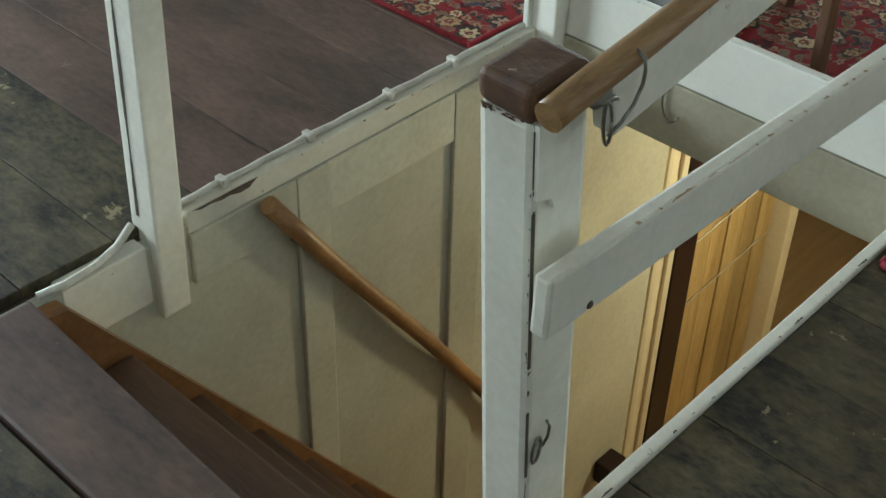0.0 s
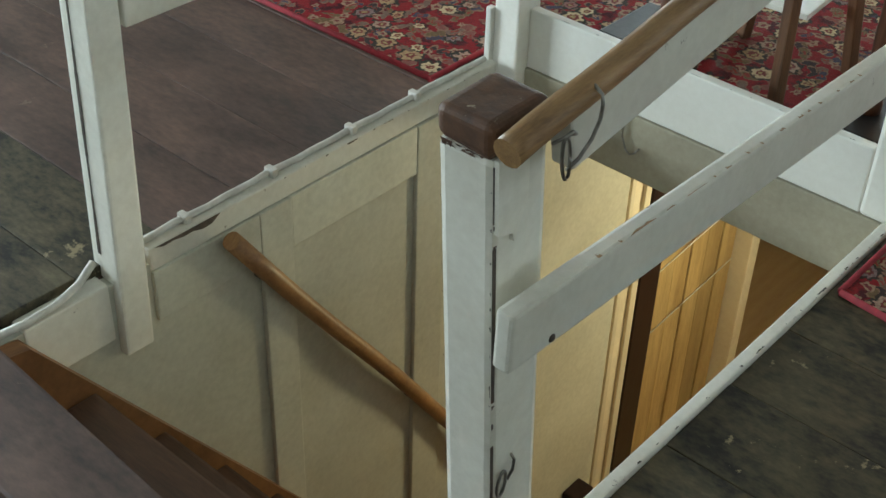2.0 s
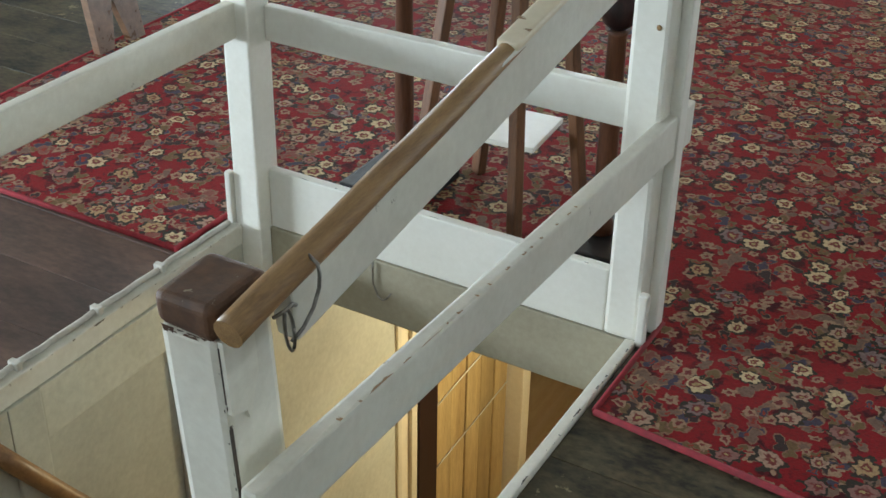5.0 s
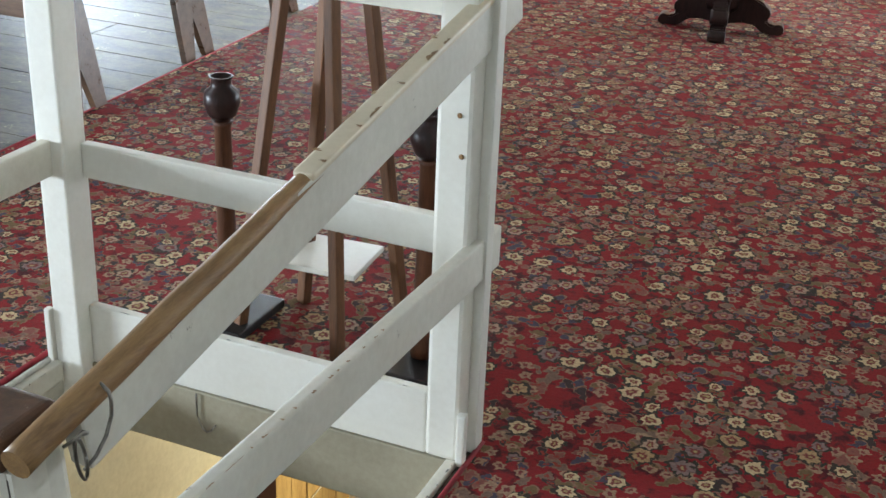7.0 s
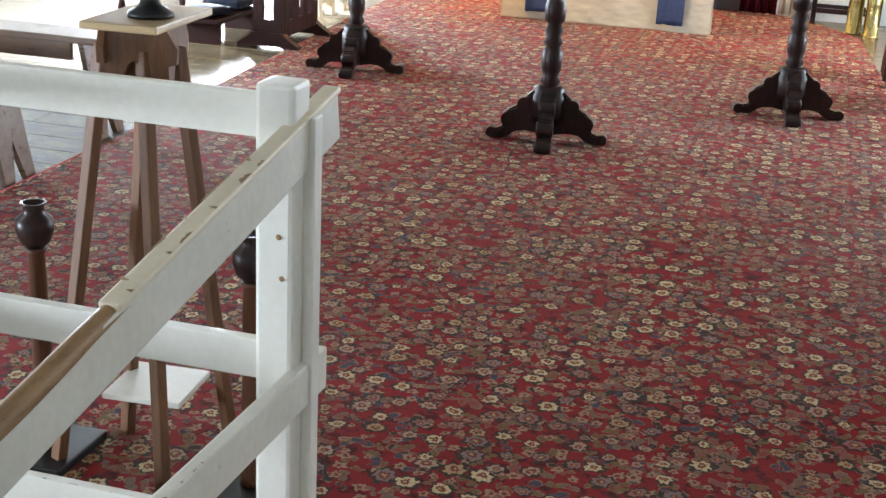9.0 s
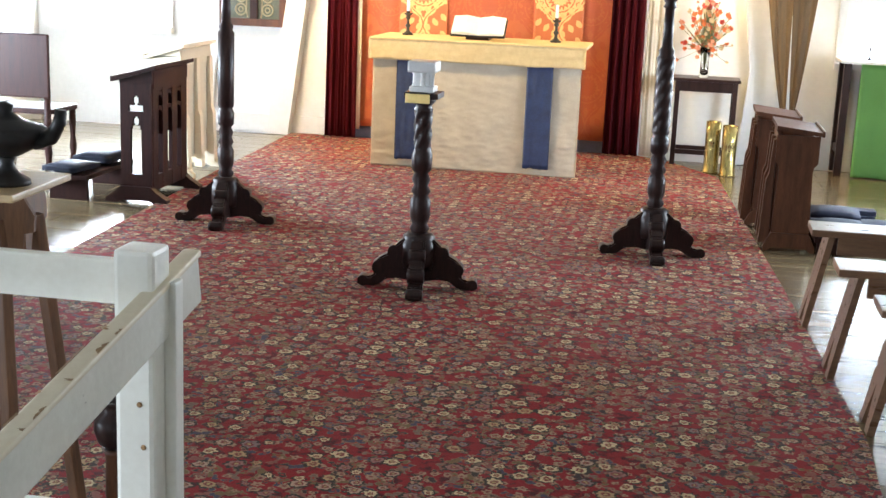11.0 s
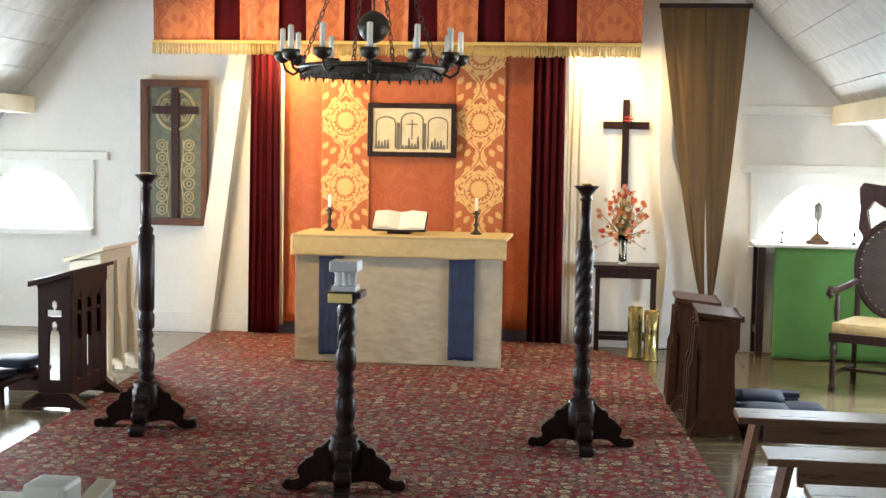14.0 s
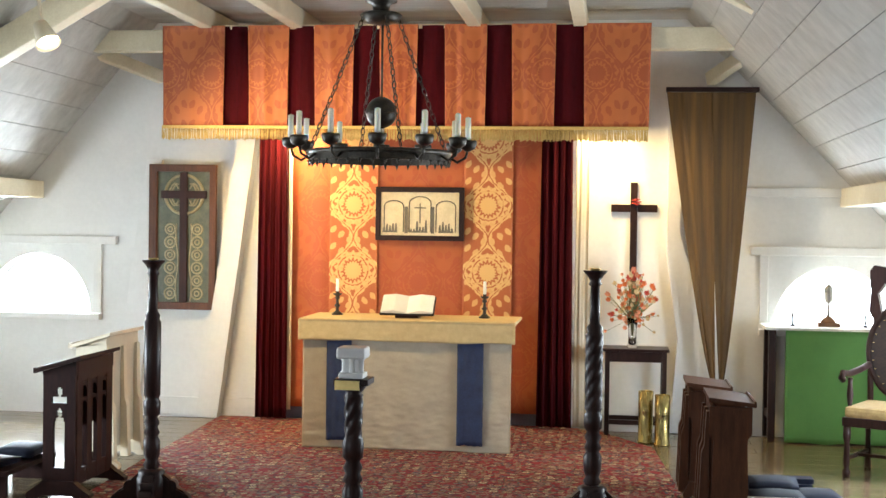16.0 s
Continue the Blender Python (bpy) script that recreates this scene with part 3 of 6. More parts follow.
timber("collar_beam", (-4.62, 10.62, 3.27), (1.38, 10.62, 3.27), 0.13, 0.18, "cream painted collar beam across the roof")
for x in (-3.35, -2.58, -1.09, -0.23):
    timber("ceiling_joist", (x, 3.0, 3.445), (x, 11.29, 3.445), 0.11, 0.16, "white painted worn ceiling joist")
for k, y in enumerate((9.0, 5.6)):
    timber("principal_rafter", (0.60, y, 3.52), (2.35, y, 2.60), 0.16, 0.20, "cream painted truss brace under the roof slope")
    timber("principal_rafter", (-3.50, y, 3.52), (-5.10, y, 2.60), 0.16, 0.20, "cream painted truss brace under the roof slope")
timber("brace", (1.20, 10.7, 3.22), (0.86, 11.28, 3.02), 0.09, 0.11, "white painted short brace behind the collar beam")
timber("brace", (-4.45, 10.7, 3.22), (-4.0, 11.28, 3.04), 0.09, 0.11, "white painted short brace behind the collar beam")
timber("purlin", (-5.22, YS, 2.02), (-5.22, YN, 2.02), 0.20, 0.16, "white painted purlin along the roof slope")
timber("purlin", (2.06, YS, 2.02), (2.06, YN, 2.02), 0.20, 0.16, "white painted purlin along the roof slope")
structure("ledge", box(1.15, 1.98, YN - 0.05, YN, 2.02, 2.10, 0.008), PLASTER, "white painted ledge on the gable wall", "trim")
structure("baseboard", box(-4.0, -2.98, YN - 0.025, YN - 0.002, 0.0, 0.16, 0.004), PLASTER, "white skirting board", "baseboard")
structure("baseboard", box(-2.9, -0.3, YN - 0.06, YN - 0.035, 0.0, 0.11, 0.004), SLATE, "blue grey skirting board behind the altar", "baseboard")
structure("baseboard", box(XW, XW + 0.025, YS, YN - 0.03, 0.0, 0.15, 0.004), PLASTER, "white skirting board", "baseboard")
# leaning white posts of the gable frame
structure("wall_post", prism([(-3.62, 0.0), (-3.42, 0.0), (-3.06, 2.75), (-3.22, 2.75)], "y", YN - 0.14, YN - 0.003), PLASTER, "white plastered crooked timber post in the gable wall", "post")
structure("wall_post", prism([(-4.72, 0.9), (-4.42, 0.0), (-4.22, 0.0), (-4.02, 1.3), (-3.98, 2.3), (-4.12, 2.3), (-4.25, 1.4)][1:], "y", YN - 0.06, YN - 0.003), PLASTER, "white plastered post beside the window", "post")
structure("wall_post", prism([(0.56, 0.0), (0.86, 0.0), (0.84, 1.0), (0.62, 1.7), (0.66, 2.7), (0.52, 2.7), (0.52, 1.5), (0.62, 0.8)], "y", YN - 0.12, YN - 0.003), PLASTER, "white plastered crooked timber post in the gable wall", "post")


def lunette_window(name, cx):
    w = thing(name, (cx, YN + 0.1, WZ), "white painted lunette window letting in glaring daylight", "window", kind="structure")
    z = WZ
    fr = box(cx - 0.70, cx + 0.76, YN - 0.06, YN - 0.003, 1.525, 1.60, 0.006)
    box(cx - 0.62, cx + 0.62, YN - 0.09, YN - 0.003, z - 0.06, z - 0.003, 0.006, bm=fr)
    for s in (-1, 1):
        box(cx + s * 0.58 - 0.035, cx + s * 0.58 + 0.035, YN - 0.035, YN - 0.003, z, 1.525, 0.004, bm=fr)
    part("window_frame", fr, PLASTER, w)
    arch = bmesh.new()
    pts = [(cx + 0.48 * math.cos(math.pi * k / 24), YN + 0.15, z + 0.515 * math.sin(math.pi * k / 24) + 0.01) for k in range(25)]
    tube(pts, 0.018, 6, bm=arch)
    part("arch_frame", arch, PLASTER, w)
    pane = part("pane", prism([(p[0], p[2]) for p in pts], "y", YN + 0.15, YN + 0.154), GLASS, w)
    pane.visible_shadow = False
    return w


lunette_window("window_1", WL)
lunette_window("window_2", WR)
w3 = thing("window_3", (-2.6, YS - 0.1, 1.2), "white painted casement window", "window", kind="structure")
fr = box(-3.2, -2.0, YS - 0.12, YS - 0.06, 1.2, 1.25)
box(-3.2, -2.0, YS - 0.12, YS - 0.06, 2.25, 2.3, bm=fr)
for x in (-3.2, -2.62, -2.05):
    box(x, x + 0.05, YS - 0.12, YS - 0.06, 1.25, 2.25, bm=fr)
part("window_frame", fr, PLASTER, w3)

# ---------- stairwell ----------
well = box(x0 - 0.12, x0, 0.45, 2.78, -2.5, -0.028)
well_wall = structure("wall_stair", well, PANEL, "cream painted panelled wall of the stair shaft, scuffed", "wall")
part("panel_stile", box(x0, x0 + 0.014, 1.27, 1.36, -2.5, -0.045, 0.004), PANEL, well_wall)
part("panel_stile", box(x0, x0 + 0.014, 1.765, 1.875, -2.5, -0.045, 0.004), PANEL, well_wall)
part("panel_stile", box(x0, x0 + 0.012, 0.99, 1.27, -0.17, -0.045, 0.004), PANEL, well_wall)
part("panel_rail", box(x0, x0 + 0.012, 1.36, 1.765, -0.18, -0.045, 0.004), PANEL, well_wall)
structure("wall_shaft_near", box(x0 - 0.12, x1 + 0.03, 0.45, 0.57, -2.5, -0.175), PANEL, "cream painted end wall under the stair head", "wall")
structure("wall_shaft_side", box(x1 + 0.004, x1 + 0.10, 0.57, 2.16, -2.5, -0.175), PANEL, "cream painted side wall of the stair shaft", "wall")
structure("trimmer", box(x0 - 0.02, x1 + 0.02, 2.10, 2.155, -0.170, -0.002, 0.004), TRIMMER, "cream painted trimmer board at the end of the stairwell, coloured as in shade", "trim")
structure("trim", box(x1 - 0.012, x1 + 0.012, 0.93, 2.09, -0.17, 0.012, 0.004), WHITE, "worn white painted edge strip of the stair opening", "trim")
structure("trim", box(x0 - 0.030, x0 + 0.006, 0.99, 2.06, -0.045, 0.010, 0.005), WHITE, "worn white painted sill along the stair opening", "trim")
structure("trim", box(x0 - 0.045, x0 + 0.004, 0.70, 0.89, -0.16, -0.02, 0.006), WHITE, "worn white painted sill beside the stair head", "trim")


def worn_edge(name, a, b, out, side, parent, seed, size=0.012, gap=0.05, mat=None):
    """Irregular chips of bare dark wood along an edge from a to b, lying on the face whose normal is out."""
    rg = random.Random(seed)
    a, b, out, side = Vector(a), Vector(b), Vector(out), Vector(side)
    length, d = (b - a).length, (b - a).normalized()
    bm, s = bmesh.new(), 0.0
    while s < length:
        s += rg.uniform(0.2, 1.0) * gap
        ln, w = rg.choice((0.4, 0.7, 1.2, 2.0, 5.0)) * size, rg.uniform(0.15, 0.8) * size
        n = 7
        pts = [a + d * (s + ln * k / n) + side * (w * rg.uniform(0.3, 1.0) if 0 < k < n else 0) + out * 0.0009 for k in range(n + 1)]
        low = [a + d * (s + ln * k / n) + out * 0.0009 for k in (n, 0)]
        if s + ln < length:
            bm.faces.new([bm.verts.new(p) for p in pts[1:-1] + low])
        s += ln
    return tagged(part(name, bm, mat or BAREWOOD, parent), kind="stuff")


BAREWOOD = surface("bare_chipped_wood", (0.12, 0.085, 0.06), (0.035, 0.025, 0.018), 20.0, rough=0.7)
# lower room
structure("floor_lower", box(-4.5, 1.5, -0.6, 6.5, -2.6, -2.5), LOWFLOOR, "honey coloured floor boards of the room below", "floor")
structure("wall_lower_west", box(-4.6, -4.5, -0.6, 6.5, -2.5, -0.175), CREAM, "cream painted wall of the room below", "wall")
structure("wall_lower_north", box(-4.5, 1.5, 6.5, 6.6, -2.5, -0.175), CREAM, "cream painted wall of the room below", "wall")
structure("wall_lower_east", box(1.5, 1.6, -0.6, 6.5, -2.5, -0.175), CREAM, "cream painted wall of the room below", "wall")
structure("wall_lower_south", box(-4.5, 1.5, -0.7, -0.6, -2.5, -0.175), CREAM, "cream painted wall of the room below", "wall")
jamb = box(-2.06, -1.965, 2.783, 3.03, -2.5, -0.40, 0.006)
box(-2.06, -1.94, 3.85, 3.92, -2.5, -0.40, 0.006, bm=jamb)
box(-2.06, -1.945, 2.783, 3.92, -0.40, -0.18, 0.006, bm=jamb)
door_case = structure("door_frame", jamb, CREAM, "cream painted door frame in the room below", "door frame")
part("moulding", box(-1.966, -1.954, 2.88, 2.905, -2.5, -0.42, 0.004), CREAM, door_case)
part("moulding", box(-1.966, -1.950, 2.965, 3.0, -2.5, -0.42, 0.004), CREAM, door_case)
door = thing("door_1", (-2.02, 3.10, -2.5), "varnished ledged plank door, closed", "door", kind="structure")
for k in range(6):
    part("plank", box(-2.045, -2.015 + 0.004 * (k % 2), 3.13 + k * 0.119, 3.13 + k * 0.119 + 0.111, -2.49, -0.42, 0.005), PLANK, door)
for k in range(5):
    part("gap", box(-2.046, -2.024, 3.241 + k * 0.119, 3.249 + k * 0.119, -2.49, -0.42), DARKWOOD, door, "dark open joint between planks")
for k, z in enumerate((-0.75, -1.05, -1.35, -1.65)):
    part("string", tube([(-2.006, 3.14, z - 0.03), (-2.006, 3.83, z + 0.02)], 0.003, 5), CABLE, door, "pale string across the planks")
part("edge_strip", box(-2.05, -1.960, 3.033, 3.165, -2.49, -0.42, 0.004), DARKWOOD, door, "dark stained hinge stile")

# stair
stair = thing("staircase", (-1.42, 0.6, -2.5), "steep worn brown wooden stair descending through the floor", "staircase")
RISE, GO = 0.212, 0.1465
part("string_board", prism([(0.62, -0.02), (0.685, -0.03), (2.395, -2.5), (2.15, -2.5), (0.56, -0.25)], "x", x0 + 0.004, x0 + 0.045), STRINGWOOD, stair, "reddish brown string board")
part("string_board", prism([(0.62, -0.02), (0.685, -0.03), (2.395, -2.5), (2.15, -2.5), (0.56, -0.25)], "x", x1 - 0.07, x1 - 0.03), STRINGWOOD, stair, "reddish brown string board")
for k in range(1, 12):
    y = 0.548 + k * GO
    back = 0.07 if k == 1 else 0.0
    part("tread", box(x0 + 0.045, x1 - 0.07, y - 0.10 - back, y + 0.105, -k * RISE - 0.035, -k * RISE, 0.008), STAIRWOOD, stair)
    part("riser", box(x0 + 0.045, x1 - 0.07, y - 0.06 - back, y - 0.042 - back, -k * RISE, -(k - 1) * RISE - 0.036), STAIRWOOD, stair)
nose = box(x0 + 0.005, x1 + 0.0, 0.44, 0.622, -0.030, 0.003, 0.008)
for v in nose.verts:
    if v.co.y > 0.55:
        v.co.y += 0.012 - 0.05 * (v.co.x + 1.88)
part("nosing", nose, FLOOR, stair, "worn dark nosing board at the stair head")

pole = thing("stair_pole", (-1.9, 1.2, -0.1), "varnished round wooden pole handrail fixed to the shaft wall", "handrail")
pts = [(-1.865 + 0.004 * math.sin(k * 1.7), 1.168 + 0.098 * k, -0.045 - 0.1403 * k - 0.006 * math.sin(k * 0.9)) for k in range(12)]
part("pole", tube(pts, 0.0215, 12), POLE, pole)
for k in (1, 6, 10):
    part("bracket", bar((-1.905, pts[k][1], pts[k][2]), (-1.865, pts[k][1], pts[k][2]), 0.03, 0.03, 0.003), BLACK, pole)
solid("wall_block", box(-1.904, -1.835, 2.60, 2.70, -2.07, -1.97, 0.008), DARKWOOD, "dark wooden block fixed to the shaft wall", "block")

# balustrade
bal = thing("stair_balustrade", (-0.92, 0.95, 0.0), "worn white painted timber balustrade round the stairwell", "balustrade")
def post(x, y, w, d, top, z=-0.16, mat=WHITE):
    bm = box(x - w / 2, x + w / 2, y - d / 2, y + d / 2, z, top, 0.006)
    return part("post", bm, mat, bal)


LEAN = 0.066


def leaning(bm, y_per_z=LEAN, z_ref=0.74):
    """The newel has tipped towards the stair head: its foot lies further in than its cap."""
    for v in bm.verts:
        v.co.y -= y_per_z * (v.co.z - z_ref)
    return bm


NX0, NX1, NY0, NY1 = -1.016, -0.928, 0.824, 0.930
newel = part("newel_post", leaning(box(NX0, NX1, NY0, NY1, -2.2, 0.735, 0.012)), WHITE, bal, "chipped white painted newel post")
cap_bm = box(NX0 - 0.003, NX1 + 0.004, NY0 - 0.003, NY1 + 0.003, 0.733, 0.784, 0.016, segments=5)
rng = random.Random(31)
for v in cap_bm.verts:
    v.co.z += 0.004 * noise.noise((v.co.x * 40, v.co.y * 40, 1.0)) if v.co.z > 0.76 else -0.010 * abs(noise.noise((v.co.x * 60, v.co.y * 60, 5.0)))
part("newel_cap", leaning(cap_bm), CAP, newel, "worn brown painted cap")
part("board", leaning(prism([(NY0 + 0.002, 0.735), (NY0 + 0.060, 0.735), (NY0 + 0.060, 0.66), (NY0 + 0.034, 0.60), (NY0 + 0.030, 0.615), (NY0 + 0.002, 0.625)], "x", NX1 + 0.0, NX1 + 0.007)), WHITE, newel)
for za, zb, w in ((0.64, 0.725, 0.006), (0.33, 0.60, 0.0055), (0.10, 0.24, 0.005)):
    part("seam", leaning(box(NX1 - 0.001, NX1 + 0.0008, NY0 + 0.001, NY0 + 0.001 + w, za, zb)), BAREWOOD, newel, "dark open joint in the paint")
fx, fy = NX1 + 0.0003, NY0
for a, b, out, side, seed, size, gap, mt in (
        ((fx, fy, 0.02), (fx, fy, 0.66), (1, 0, 0), (0, 1, 0), 3, 0.011, 0.05, None),
        ((NX1 - 0.001, fy, 0.30), (NX1 - 0.001, fy, 0.73), (0, -1, 0), (-1, 0, 0), 4, 0.005, 0.06, None),
        ((NX0 + 0.002, fy, 0.728), (NX1 - 0.002, fy, 0.728), (0, -1, 0), (0, 0, 1), 8, 0.012, 0.012, CAP),
        ((NX0 + 0.002, fy, 0.735), (NX1 - 0.002, fy, 0.735), (0, -1, 0), (0, 0, -1), 5, 0.016, 0.006, CAP),
        ((NX0 + 0.004, fy, 0.30), (NX0 + 0.004, fy, 0.70), (0, -1, 0), (1, 0, 0), 9, 0.004, 0.12, None),
        ((fx, NY0 + 0.01, 0.735), (fx, NY1 - 0.004, 0.735), (1, 0, 0), (0, 0, -1), 6, 0.010, 0.008, CAP)):
    chips = worn_edge("worn_paint", a, b, out, side, newel, seed, size, gap, mt)
    for v in chips.data.vertices:
        v.co.y -= LEAN * (v.co.z - 0.74)
far_post = part("post", box(-0.945, -0.866, 2.10, 2.185, -0.0, 1.098, 0.010), APRON, bal)
part("post_strip", box(-0.8665, -0.842, 2.150, 2.190, 0.0, 1.03, 0.004), APRON, far_post)
part("peg", box(-0.866, -0.845, 2.085, 2.105, 0.0, 0.13, 0.005), APRON, far_post)
for dx, z in ((-0.895, 0.80), (-0.888, 0.715)):
    part("nail", lathe([(0.006, 0), (0.004, 0.002)], (0, 0, 0), 8), RAILWOOD, far_post, "rusty nail head").matrix_basis = Matrix.Translation((dx, 2.0995, z)) @ Matrix.Rotation(radians(90), 4, "X")
corner = part("post", box(-1.918, -1.843, 2.062, 2.145, -0.16, 1.10, 0.006), APRON, bal)
part("peg", box(-1.936, -1.919, 2.05, 2.07, 0.0, 0.15, 0.004), APRON, corner)
bm = box(-1.962, -1.882, 0.903, 0.970, -0.20, 1.10, 0.006)
for v in bm.verts:
    v.co.y += 0.030 * v.co.z
side = part("post", bm, WHITE, bal)
for xa, za, zb in ((-1.936, 0.03, 0.95),):
    bm = bmesh.new()
    for k in range(21):
        za_k, zb_k = za + (zb - za) * k / 21, za + (zb - za) * (k + 0.99) / 21
        wide = 0.0012 + 0.0032 * abs(math.sin(2.7 * k + 9 * xa))
        box(xa - wide, xa + wide, 0.9018, 0.9045, za_k, zb_k, bm=bm)
    for v in bm.verts:
        v.co.y += 0.030 * v.co.z
    tagged(part("seam", bm, BAREWOOD, side, "dark open crack in the paint"), kind="stuff")


def along(y, above=0.0):
    """Height of the sloping handrail's upper edge."""
    return 0.784 + 0.1865 * (y - 0.82) + above


RX = -0.872
board_bm = bar((-0.903, 0.918, along(0.918, -0.063)), (-0.868, 2.303, along(2.303, -0.060)), 0.034, 0.098, 0.005)
part("top_rail", board_bm, WHITE, bal)
hr_pts = [(-0.902 + 0.0004 * k, 0.815 + 0.02 * k, along(0.815 + 0.02 * k, -0.0215 + 0.0012 * math.sin(k * 0.5))) for k in range(40)]
part("handrail", tube(hr_pts, 0.0205, 14, r_end=0.0165), RAILWOOD, bal, "bare worn wooden handrail")
cap = bar((-0.8875, 1.46, along(1.46, -0.009)), (-0.868, 2.306, along(2.306, -0.007)), 0.037, 0.014, 0.005)
cap = part("rail_cap", cap, CREAM, bal, "cream painted worn rail cap")
for seed, xx, sd in ((31, RX + 0.0185, -1), (36, RX - 0.0185, 1)):
    worn_edge("worn_paint", (xx - 0.015, 1.47, along(1.47, -0.001)), (xx - 0.004, 1.98, along(1.98, 0.0005)), (0, 0, 1), (sd, 0, 0), cap, seed, 0.022, 0.11, RAILWOOD)
mid = part("mid_rail", bar((-0.880, 0.802, 0.500), (-0.860, 2.248, 0.473), 0.028, 0.094, 0.006), WHITE, bal)
worn_edge("worn_paint", (-0.864, 0.95, 0.5445), (-0.853, 1.75, 0.5295), (0, 0, 1), (-1, 0, 0), mid, 41, 0.012, 0.05, RAILWOOD)
part("nail", lathe([(0.007, 0), (0.005, 0.002)], (0, 0, 0), 8), BAREWOOD, mid, "rusty nail head").matrix_basis = Matrix.Translation((-0.8648, 0.888, 0.463)) @ Matrix.Rotation(radians(90), 4, "Y")
part("top_rail", box(-1.843, -0.945, 2.122, 2.150, 0.986, 1.072, 0.005), APRON, bal)
part("mid_rail", box(-1.843, -0.945, 2.122, 2.150, 0.482, 0.567, 0.005), APRON, bal)
apron = part("apron_board", box(-1.843, -0.945, 2.104, 2.130, 0.000, 0.158, 0.005), APRON, bal)
worn_edge("worn_paint", (-1.80, 2.1045, 0.1582), (-0.96, 2.1045, 0.1582), (0, 0, 1), (0, 1, 0), apron, 44, 0.006, 0.09)
part("mid_rail", box(-1.905, -1.877, 0.99, 2.065, 0.500, 0.586, 0.005), WHITE, bal)
part("top_rail", box(-1.905, -1.877, 0.99, 2.065, 0.990, 1.070, 0.005), WHITE, bal)


worn_edge("worn_paint", (-1.899, 1.0, 0.009), (-1.899, 1.30, 0.009), (1, 0, 0), (0, 0, -1), bal, 12, 0.034, 0.004)
worn_edge("worn_paint", (-1.899, 1.32, 0.009), (-1.899, 2.03, 0.009), (1, 0, 0), (0, 0, -1), bal, 13, 0.007, 0.07)
worn_edge("worn_paint", (-0.863, 0.95, 0.0125), (-0.863, 2.07, 0.0125), (0, 0, 1), (-1, 0, 0), bal, 14, 0.006, 0.11)
worn_edge("worn_paint", (-0.867, 0.95, 0.0125), (-0.867, 2.07, 0.0125), (0, 0, 1), (1, 0, 0), bal, 15, 0.007, 0.16)


def wire_hook(pts, label):
    solid("wire_hook", tube(pts, 0.0025, 6), STEEL, label, "hook", "hooks on the newel")


# a staple with a hanging loop, and a hook behind it, on the rail by the newel
loop = [(-0.877 + 0.004 * math.sin(a), 0.897 + 0.008 * math.cos(a) - 0.010 * math.sin(a), 0.728 + 0.036 * math.sin(a)) for a in [k * math.pi / 10 for k in range(21)]]
wire_hook(loop, "bent wire loop hanging from the handrail")
wire_hook([(-0.887, 0.880, 0.752), (-0.873, 0.885, 0.764), (-0.871, 0.897, 0.768), (-0.875, 0.910, 0.758), (-0.887, 0.914, 0.750)], "bright wire staple in the handrail")
wire_hook([(-0.887, 0.955, 0.800), (-0.871, 0.950, 0.795), (-0.870, 0.952, 0.780), (-0.872, 0.953, 0.760), (-0.875, 0.944, 0.735), (-0.878, 0.925, 0.715), (-0.881, 0.905, 0.706)], "bent dark hook on the handrail")
wire_hook([(-0.924 + 0.002 * math.sin(a), 0.884 + 0.009 * math.cos(a), 0.150 + 0.028 * math.sin(a)) for a in [k * math.pi / 8 for k in range(17)]], "small wire loop on the newel post")
wire_hook([(-0.926, 0.905, 0.195), (-0.922, 0.908, 0.185), (-0.922, 0.906, 0.165), (-0.924, 0.898, 0.150)], "small wire hook on the newel post")
wire_hook([(-1.538, 2.094, -0.004 - 0.02 * k) for k in range(4)] + [(-1.534 + 0.012 * k, 2.092, -0.078 - 0.024 * math.sin(k * 0.8)) for k in range(1, 5)], "dark cable hook on the trimmer board")

cable = thing("cable_conduit", (-1.93, 1.0, 0.03), "painted electric cable clipped along the stair opening", "cable")
pts = [(-1.926 + 0.002 * math.sin(k * 2.1), 0.99 + 0.042 * k, 0.017 + 0.0015 * math.sin(k)) for k in range(26)]
part("cable", tube(pts, 0.0075, 8), CABLE, cable)
part("cable", tube([(-1.912, 0.655, -0.010), (-1.905, 0.71, -0.010), (-1.910, 0.78, -0.009), (-1.922, 0.84, -0.002), (-1.940, 0.888, 0.014)], 0.008, 8), CABLE, cable)
for y in (1.10, 1.335, 1.575, 1.785):
    part("clip", box(-1.938, -1.910, y - 0.008, y + 0.008, 0.009, 0.030, 0.003), CABLE, cable)

# ---------- carpet ----------
carpet = thing("carpet", (-1.2, 6.0, 0.0), "red floral patterned carpet with bound edges on the boards", "carpet")
part("carpet_sheet", prism([(-2.97, 1.885), (-1.965, 1.890), (-1.965, 2.195), (-0.838, 2.195), (-0.838, 1.828), (0.72, 1.665), (0.82, 4.5), (0.67, 6.8), (0.53, 8.6), (0.40, 10.3), (0.0, 11.0), (-0.3, 11.22), (-3.4, 11.22), (-3.30, 9.0), (-3.05, 5.0)], "z", 0.0, 0.011), CARPET, carpet)
for a, b in (((-2.97, 1.88, 0.007), (-1.965, 1.885, 0.007)), ((-0.84, 1.823, 0.007), (0.72, 1.66, 0.007)), ((-2.974, 1.88, 0.007), (-3.054, 5.0, 0.007)), ((-1.963, 1.88, 0.007), (-1.963, 2.19, 0.007)), ((-0.840, 1.825, 0.007), (-0.840, 2.19, 0.007))):
    part("binding", tube([a, b], 0.008, 6), BINDING, carpet)

